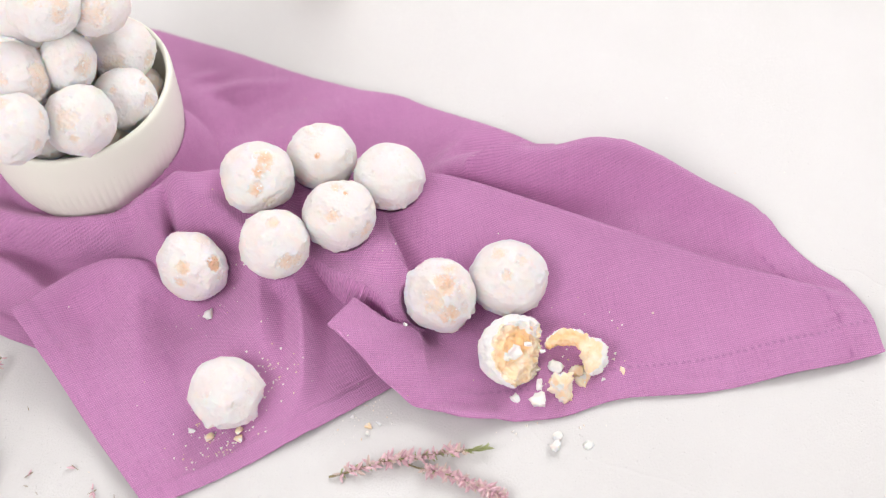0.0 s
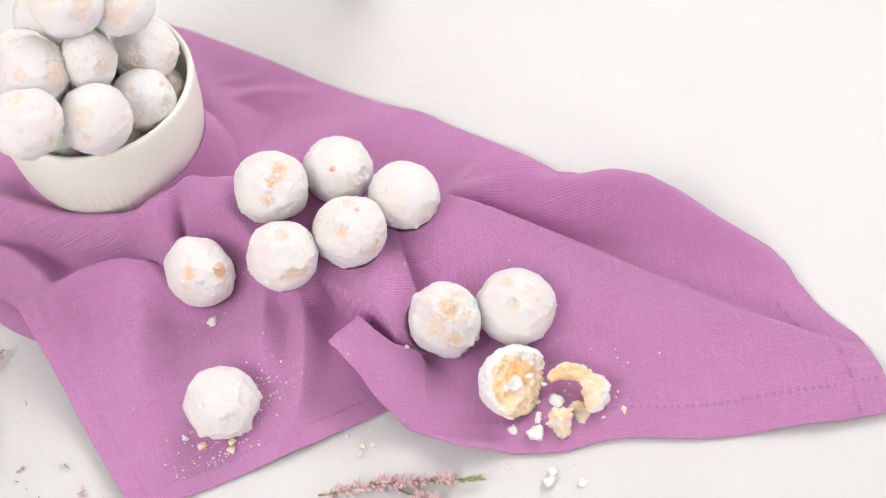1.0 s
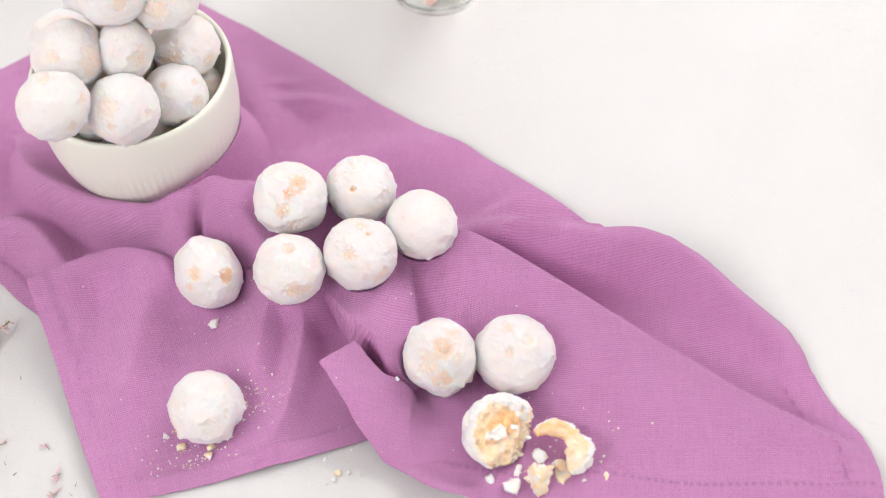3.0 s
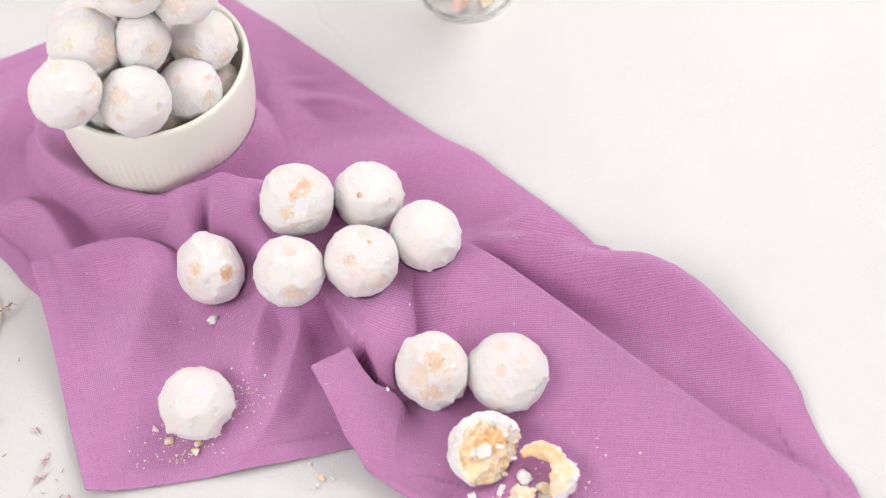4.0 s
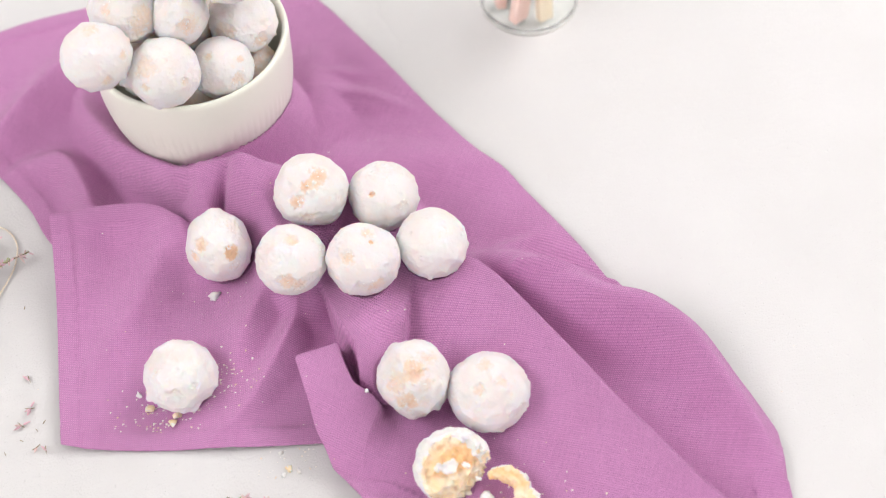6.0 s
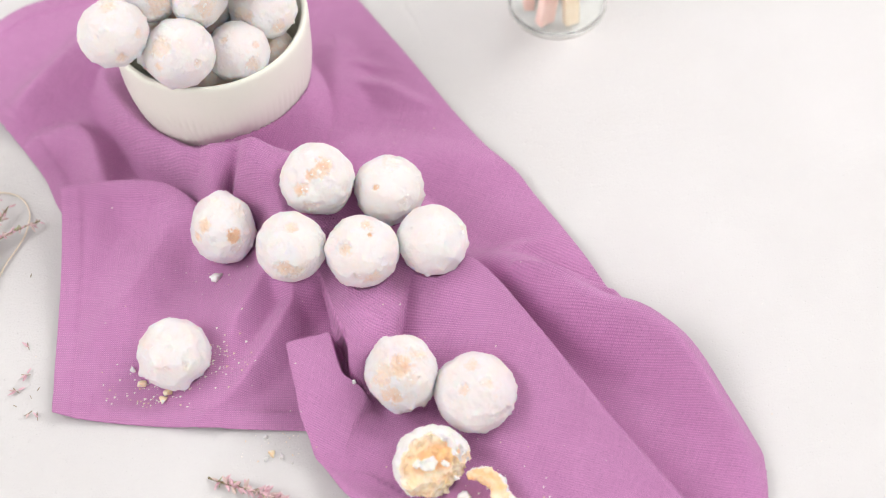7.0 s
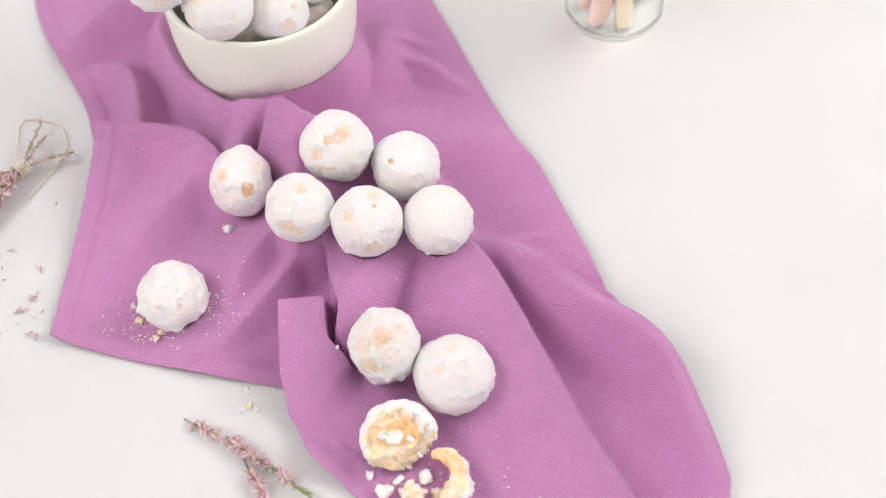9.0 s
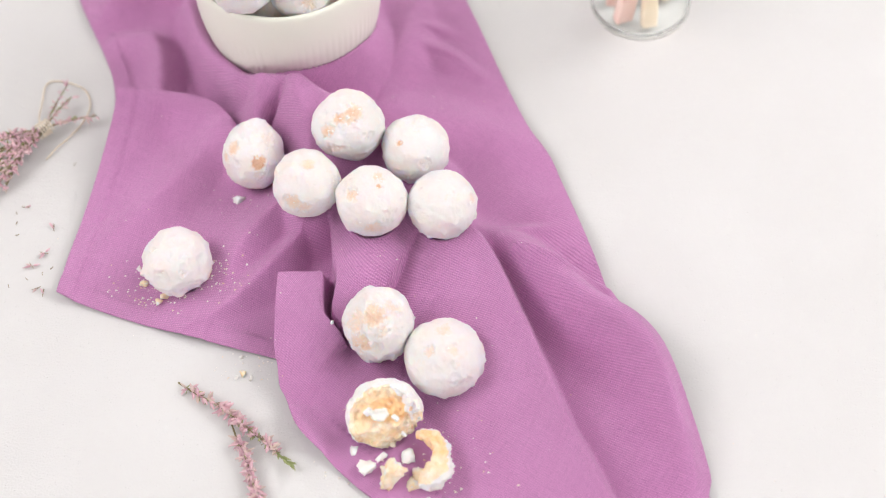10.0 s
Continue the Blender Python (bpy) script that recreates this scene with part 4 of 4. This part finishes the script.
# ---- jar ----
def build_jar():
    jar = empty_thing("jar", (0.167, 0.1185, 0.0), "clear glass jar standing open on the white table", "jar")
    profile = [(0, 0.6), (18, 0.5), (23.5, 0.0), (27.4, 1.2), (29.0, 4.5), (29.4, 9), (29.6, 60), (29.2, 66), (28.6, 74), (29.2, 75), (27.9, 75),
               (27.9, 66), (28.4, 59), (28.2, 10), (27.0, 5.6), (23, 3.2), (0, 2.8)]
    bm = lathe(bmesh.new(), [(r * MM, z * MM) for r, z in smooth_line(profile, 3)], 64)
    bmesh.ops.recalc_face_normals(bm, faces=bm.faces)
    part("vessel", bm, THIN_GLASS, jar).visible_shadow = False
    for k, (x, y, lean, turn, wide, tall, stuff, name) in enumerate((
            (-12, -12, 10, 20, 5.5, 86, SWEET, "pink_sugar_stick"), (3, -17, -5, 5, 4.6, 92, WAFER, "wafer_stick"), (-17, 4, 8, 80, 5.5, 84, SWEET, "pink_sugar_stick"),
            (10, 9, -9, 40, 5.0, 88, SWEET, "pink_sugar_stick"), (-3, 10, 3, 65, 4.6, 90, WAFER, "wafer_stick"), (17, 5, -9, 15, 4.2, 87, WAFER, "wafer_stick"))):
        stick = part(name, box(bmesh.new(), (-wide * MM, -3.2 * MM, 0), (wide * MM, 3.2 * MM, tall * MM), 1.2 * MM), stuff)
        stick.matrix_world = pose(0.167 + x * MM, 0.1185 + y * MM, 0.0038, lean * 0.35, lean * 0.5, turn)
        tagged(stick, "long pale sweet stick standing in the glass jar", "sweet stick", "sweet sticks in the jar")


build_jar()


# ---- heather ----
def bud_mesh(seed, long=3.6, wide=1.15):
    """A dried heather bell: a narrow cup of petals that closes to a point. Its stalk is at the origin, along z."""
    rng = random.Random(seed)
    bm = bmesh.new()
    rings = []
    for z, r in ((0, 0.3), (0.22, 0.95), (0.5, 1.1), (0.8, 0.62), (1.0, 0.22)):
        ring = []
        for k in range(6):
            a = 2 * math.pi * k / 6
            rr = r * (1 + 0.22 * rng.uniform(-1, 1)) * (1.0 if k % 2 or z < 0.9 else 0.45)
            ring.append(bm.verts.new(Vector((rr * wide * math.cos(a), rr * wide * math.sin(a), z * long * (1 + 0.06 * rng.uniform(-1, 1)))) * MM))
        rings.append(ring)
    for a, b in zip(rings, rings[1:]):
        for k in range(6):
            bm.faces.new((a[k], a[(k + 1) % 6], b[(k + 1) % 6], b[k]))
    bm.faces.new(rings[0][::-1])
    bm.faces.new(rings[-1])
    mesh = bpy.data.meshes.new("blossom")
    bm.to_mesh(mesh)
    bm.free()
    mesh.materials.append(BLOSSOM)
    return mesh


def leaf_mesh(long, wide, material, name="leaf"):
    """A small folded, pointed leaf with some thickness, along z."""
    bm = bmesh.new()
    steps = (0.0, 0.3, 0.65, 1.0)
    rows = []
    for t in steps:
        half = wide * 0.5 * math.sin(math.pi * (0.12 + 0.88 * t) ** 0.8) + 0.04
        rows.append([Vector((-half, 0.2 * half, t * long)), Vector((0, -0.25 * half, t * long)), Vector((half, 0.2 * half, t * long))])
    top = [[bm.verts.new(p * MM) for p in row] for row in rows]
    low = [[bm.verts.new((p + Vector((0, 0.22, 0))) * MM) for p in row] for row in rows]
    for a, b in zip(top, top[1:]):
        for k in (0, 1):
            bm.faces.new((a[k], a[k + 1], b[k + 1], b[k]))
    for a, b in zip(low, low[1:]):
        for k in (0, 1):
            bm.faces.new((a[k + 1], a[k], b[k], b[k + 1]))
    for i in range(3):
        bm.faces.new((top[i][0], top[i + 1][0], low[i + 1][0], low[i][0]))
        bm.faces.new((top[i + 1][2], top[i][2], low[i][2], low[i + 1][2]))
    mesh = bpy.data.meshes.new(name)
    bm.to_mesh(mesh)
    bm.free()
    mesh.materials.append(material)
    return mesh


BUDS = [bud_mesh(k, 3.3 + 0.35 * k, 0.56 + 0.07 * (k % 3)) for k in range(5)]
LEAVES = [leaf_mesh(3.0, 0.9, LEAF), leaf_mesh(4.0, 1.4, LEAF), leaf_mesh(2.6, 0.8, DRY_LEAF)]


def put(name, mesh, parent, at, way, roll, size=1.0):
    ob = new(name, mesh)
    ob.parent = parent
    turn = Vector(way).to_track_quat("Z", "Y").to_matrix().to_4x4()
    ob.matrix_local = Matrix.Translation(Vector(at) * MM) @ turn @ pose(0, 0, 0, 0, 0, roll) @ Matrix.Scale(size, 4)
    return ob


def dress(thing, line, rng, count, start=0.08, spread=1.0, leaves=0.3, size=1.0, lean=0.55):
    """Blossoms and needle leaves along a stem given as points in millimetres."""
    line = [Vector(p) for p in line]
    for k in range(count):
        t = start + (1 - start) * (k + rng.random()) / count
        i = min(int(t * (len(line) - 1)), len(line) - 2)
        f = t * (len(line) - 1) - i
        at = line[i].lerp(line[i + 1], f)
        ahead = (line[i + 1] - line[i]).normalized()
        side = Vector((rng.gauss(0, 1), rng.gauss(0, 1), rng.gauss(0.25, 0.7))).normalized()
        way = (ahead * lean + side * spread).normalized()
        if at.z + way.z * 3.6 < 0.4:
            way.z = abs(way.z) * 0.3
        if rng.random() < leaves:
            put("leaf", LEAVES[2 if rng.random() < 0.45 else 0], thing, at, way, rng.uniform(0, 360), size * rng.uniform(0.7, 1.2))
        else:
            put("blossom", rng.choice(BUDS), thing, at + side * 0.4, way, rng.uniform(0, 360), size * rng.uniform(0.75, 1.2))


def loose_sprig():
    rng = random.Random(11)
    sprig = tagged(new("heather_sprig"), "pink heather sprig with a forked stem lying on the table", "heather sprig")
    main = smooth_line([(-93.7, -126, 1.2), (-85, -133, 2.4), (-72, -141.7, 3.2), (-65.5, -147.4, 3.4), (-58.9, -153.6, 3.2), (-49.7, -161.8, 3.0), (-41.8, -169.7, 2.8), (-36.5, -175, 3.0)], 5)
    fork = smooth_line([(-66.5, -148, 3.2), (-64, -156, 2.6), (-60.5, -163.5, 3.4), (-57, -173, 3.8), (-54, -182, 3.6), (-51.5, -191, 3.2), (-50, -199, 2.5)], 5)
    part("stem", tube(bmesh.new(), [Vector(p) * MM for p in main], 0.0006, 6, 0.0004), STEM, sprig)
    part("stem", tube(bmesh.new(), [Vector(p) * MM for p in fork], 0.0005, 6, 0.0003), STEM, sprig)
    dress(sprig, main[:-6], rng, 205, 0.09, 1.0, 0.40, 1.2)
    dress(sprig, fork, rng, 240, 0.24, 1.1, 0.18, 1.05)
    dress(sprig, fork[16:], rng, 34, 0.0, 1.15, 0.05, 1.15)
    tip = Vector(main[-1])
    for k in range(22):
        way = (Vector((0.68, -0.72, 0.10)) + Vector((rng.gauss(0, .42), rng.gauss(0, .42), abs(rng.gauss(0, .32))))).normalized()
        put("leaf", LEAVES[1 if k % 3 else 0], sprig, tip - Vector((0.7, -0.7, 0)) * (k % 10), way, rng.uniform(-40, 40), rng.uniform(0.8, 1.4))


loose_sprig()


def bouquet():
    """A tied bunch of dried heather, its flowers to the south-west."""
    rng = random.Random(29)
    bunch = tagged(new("heather_bunch"), "dried pink heather bunch tied with twine on the table", "heather bunch")
    knot = Vector((-181, 40.5, 6))
    heads = [(-203, 2, 5), (-196, 12, 7), (-205, 14, 10), (-198, 20, 10), (-214, -14, 5), (-206, -4, 8), (-222, 4, 9), (-230, 16, 8), (-199, 0, 4), (-236, -4, 5), (-246, 8, 6), (-226, -20, 5), (-240, 26, 7), (-212, 12, 12), (-252, 20, 6)]
    for k, end in enumerate(heads):
        end = Vector((end[0], end[1], 0.7 * end[2]))
        mid = knot.lerp(end, 0.5) + Vector((rng.uniform(-3, 3), rng.uniform(-3, 3), 3.0))
        line = smooth_line([tuple(knot + Vector((rng.uniform(-1.5, 1.5), rng.uniform(-1.5, 1.5), rng.uniform(-2, 2)))), tuple(mid), tuple(end)], 6)
        part("stem", tube(bmesh.new(), [Vector(p) * MM for p in line], 0.0006, 5, 0.0004), STEM, bunch)
        dress(bunch, line, rng, 44, 0.14, 1.0, 0.32, 1.0)
    for end, count in (((-152.6, 49.3, 5), 30), ((-171.7, 74.2, 5), 22), ((-168.0, 63.5, 6), 30), ((-163, 47, 5), 14)):
        line = smooth_line([tuple(knot), tuple(knot.lerp(Vector(end), 0.5) + Vector((0, 0, 1.5))), end], 6)
        part("stem", tube(bmesh.new(), [Vector(p) * MM for p in line], 0.0005, 5, 0.0003), STEM, bunch)
        dress(bunch, line, rng, count, 0.2, 0.9, 0.5, 0.85)
    loop = smooth_line([(-183, 42, 8), (-185.3, 50, 5), (-186.3, 65, 1.5), (-186.3, 76, 1.2), (-182.5, 80.7, 1.2), (-173.2, 79.1, 1.2), (-164.4, 74.6, 1.2), (-159.6, 67.8, 1.2),
                        (-158, 59.1, 1.2), (-159.6, 52, 1.2), (-162.6, 44.5, 1.2), (-168.2, 36.5, 1.2), (-173.8, 29.8, 1.2), (-178.6, 21.9, 1.2)], 6)
    part("twine", tube(bmesh.new(), [Vector(p) * MM for p in loop], 0.00045, 7), TWINE, bunch, "thin looped jute twine")
    wrap = []
    for k in range(60):
        a = 2 * math.pi * k / 12
        along = Vector((-0.78, -0.62, 0)) * (k / 60 * 8 - 4)
        wrap.append((knot + along + Vector((0.62, -0.78, 0)) * (4.2 * math.cos(a)) + Vector((0, 0, 1)) * (4.2 * math.sin(a))) * MM)
    part("twine", tube(bmesh.new(), wrap, 0.0005, 6), TWINE, bunch, "jute twine wound round the stems")


bouquet()


# ---- crumbs and fallen bits ----
def rest_on(ob, x, y, sink=0.2, turn=0.0, tilt=0.0):
    low = min(v.co.z for v in ob.data.vertices) / MM
    ob.matrix_world = pose(x * MM, y * MM, (surface(x, y) - low - sink) * MM, tilt, 0, turn)
    return ob


for at, (x, y, size, flat, material, label) in enumerate((
        (13.2, -184.2, 7.4, .8, CRUMB, "golden crumbly lump of cookie on the napkin"),
        (0.8, -179.6, 4.6, .7, CHIP, "white lump of sugar glaze on the napkin"),
        (19.6, -173.4, 4.2, .3, CHIP, "white flake of sugar glaze on the napkin"),
        (25.0, -183.2, 3.4, .4, CRUMB, "pale flake of cookie on the napkin"),
        (24.2, -188.4, 4.4, .5, CRUMB, "brown flake of cookie on the napkin"),
        (29.0, -187.4, 3.2, .5, CRUMB, "brown flake of cookie on the napkin"),
        (7.4, -173.6, 2.8, .5, CHIP, "white flake of sugar glaze on the napkin"),
        (-6.0, -168.9, 2.6, .6, CHIP, "small pale crumb on the napkin"),
        (39.4, -200.2, 2.0, .6, CRUMB, "small orange crumb on the napkin"),
        (30.5, -195.6, 2.0, .5, CHIP, "small white crumb on the napkin"),
        (-67.6, -16.6, 3.6, .4, CHIP, "pale star-shaped crumb on the napkin"),
        (-116.0, -66.2, 2.3, .7, CRUMB, "small beige crumb on the napkin"),
        (-104.4, -75.6, 2.6, .6, CRUMB, "small pale crumb at the foot of a cookie"),
        (-107.0, -78.2, 2.4, .6, CRUMB, "small pale crumb at the foot of a cookie"),
        (-119.2, -56.4, 2.0, .6, CHIP, "small white crumb on the napkin"),
        (-15.0, -106.5, 1.5, .5, CHIP, "small pale crumb in a fold of the napkin"),
        (-61.5, -122.2, 2.4, .5, CRUMB, "small beige crumb on the table"),
        (-57.2, -125.0, 1.8, .6, CHIP, "small pale crumb on the table"),
        (-65.0, -124.6, 1.8, .6, CHIP, "small pale crumb on the table"),
        (-62.8, -112.6, 1.8, .6, CHIP, "small pale crumb on the table"),
        (-12.7, -200.4, 4.6, .6, CHIP, "pale flaky crumb on the table"),
        (-8.0, -196.8, 2.8, .6, CHIP, "pale flaky crumb on the table"),
        (-1.7, -211.6, 3.6, .5, CHIP, "pale flaky crumb on the table"))):
    ob = from_mesh("crumb", chip_mesh(200 + at, size * (0.78 if at >= 16 else 1.0), flat, 4 if size > 5 else 3, 0.22), material, smooth=True)
    rest_on(ob, x, y, 0.3, 53 * at)
    tagged(ob, label, "crumb", "crumbs round the cookies")


def scattered():
    """Fine crumbs and sugar grains, too many to count."""
    rng = random.Random(5)
    verts, faces = [], []
    fields = [(-99, -68, 16, 9, 230, 0.62), (-58, -116, 10, 6, 18, 0.45), (-74, -68, 8, 6, 26, 0.5), (20, -184, 20, 10, 100, 0.65), (30, -160, 26, 16, 26, 0.4), (-60, -14, 16, 10, 26, 0.45), (-30, 16, 14, 10, 14, 0.4),
              (-10, -70, 30, 18, 16, 0.4), (38, 42, 24, 14, 8, 0.4), (67, -100, 20, 20, 7, 0.45), (-62, -118, 12, 7, 20, 0.5), (170, -150, 22, 30, 6, 0.4), (50, -145, 18, 20, 14, 0.4), (-120, -24, 20, 22, 12, 0.4)]
    for cx, cy, sx, sy, count, size in fields:
        for _ in range(count):
            x, y = cx + rng.gauss(0, sx), cy + rng.gauss(0, sy)
            if any((x - c[0]) ** 2 + (y - c[1]) ** 2 < (0.86 * c[3]) ** 2 for c in LOOSE.values()):
                continue
            r = size * rng.uniform(0.45, 1.5)
            z = surface(x, y) + 0.3 * r
            base = len(verts)
            for dx, dy, dz in ((1, 0, 0), (-.5, .8, 0), (-.6, -.8, 0), (.1, .1, .8), (0, 0, -.5)):
                verts.append(tuple(c * MM for c in (x + r * (dx + rng.uniform(-.3, .3)), y + r * (dy + rng.uniform(-.3, .3)), z + r * dz)))
            faces += [tuple(base + i for i in f) for f in ((0, 1, 3), (1, 2, 3), (2, 0, 3), (1, 0, 4), (2, 1, 4), (0, 2, 4))]
    mesh = bpy.data.meshes.new("fine_crumbs")
    mesh.from_pydata(verts, [], faces)
    n = Nodes("fine_crumb_mix", 0.8)
    pick = n.add("ShaderNodeNewGeometry").outputs["Random Per Island"]
    colour = n.ramp(pick, (0.0, (0.90, 0.87, 0.84)), (0.55, (0.86, 0.80, 0.74)), (1.0, (0.78, 0.58, 0.38)))
    ob = from_mesh("fine_crumbs", mesh, n.finish(colour), smooth=False)
    tagged(ob, "fine sugar grains and crumbs strewn over napkin and table", "crumbs", kind="stuff")


scattered()


for at, (x, y, turn, kind) in enumerate(((-186, -11.3, 20, 0), (-190, -15.7, 110, 1), (-189.7, -22.6, 75, 1), (-189, -29.8, 10, 1), (-168.4, -26.3, 130, 0), (-171.4, -42.4, 200, 2),
                                         (-177.2, -50.4, 160, 2), (-171.1, -54.8, 280, 1), (-167.4, -53.2, 40, 1), (-179.7, -57.9, 310, 1), (-172.9, -64.8, 240, 0), (-168.8, -68.5, 120, 0),
                                         (-187.9, -63.9, 95, 1), (-162.8, 16.9, 60, 1))):
    bit = tagged(new("fallen_blossom"), "tiny dry heather bit fallen on the table" if kind == 1 else "dried pink heather blossom fallen on the table", "fallen blossom", "fallen heather bits")
    bit.matrix_world = pose(x * MM, y * MM, 0.0011, 0, 0, turn)
    if kind != 1:
        put("blossom", BUDS[at % 5], bit, (0, 0, 0), (1, 0, 0.1), 40 * at, 1.0)
        put("leaf", LEAVES[2], bit, (0.2, 0, 0), (-0.8, 0.5, 0.05), 90, 0.9)
        put("leaf", LEAVES[2], bit, (0.4, 0.3, 0.2), (0.7, -0.6, 0.08), 60, 1.0)
    if kind == 2:
        put("blossom", BUDS[(at + 2) % 5], bit, (0.3, 0.4, 0.3), (0.8, 0.7, 0.15), 10 * at, 1.0)
        put("blossom", BUDS[(at + 1) % 5], bit, (-0.5, -0.5, 0.1), (-0.9, -0.4, 0.05), 10 * at, 0.9)
    if kind == 1:
        put("leaf", LEAVES[2], bit, (0, 0, 0), (1, 0.1, 0.0), 90, 0.9)
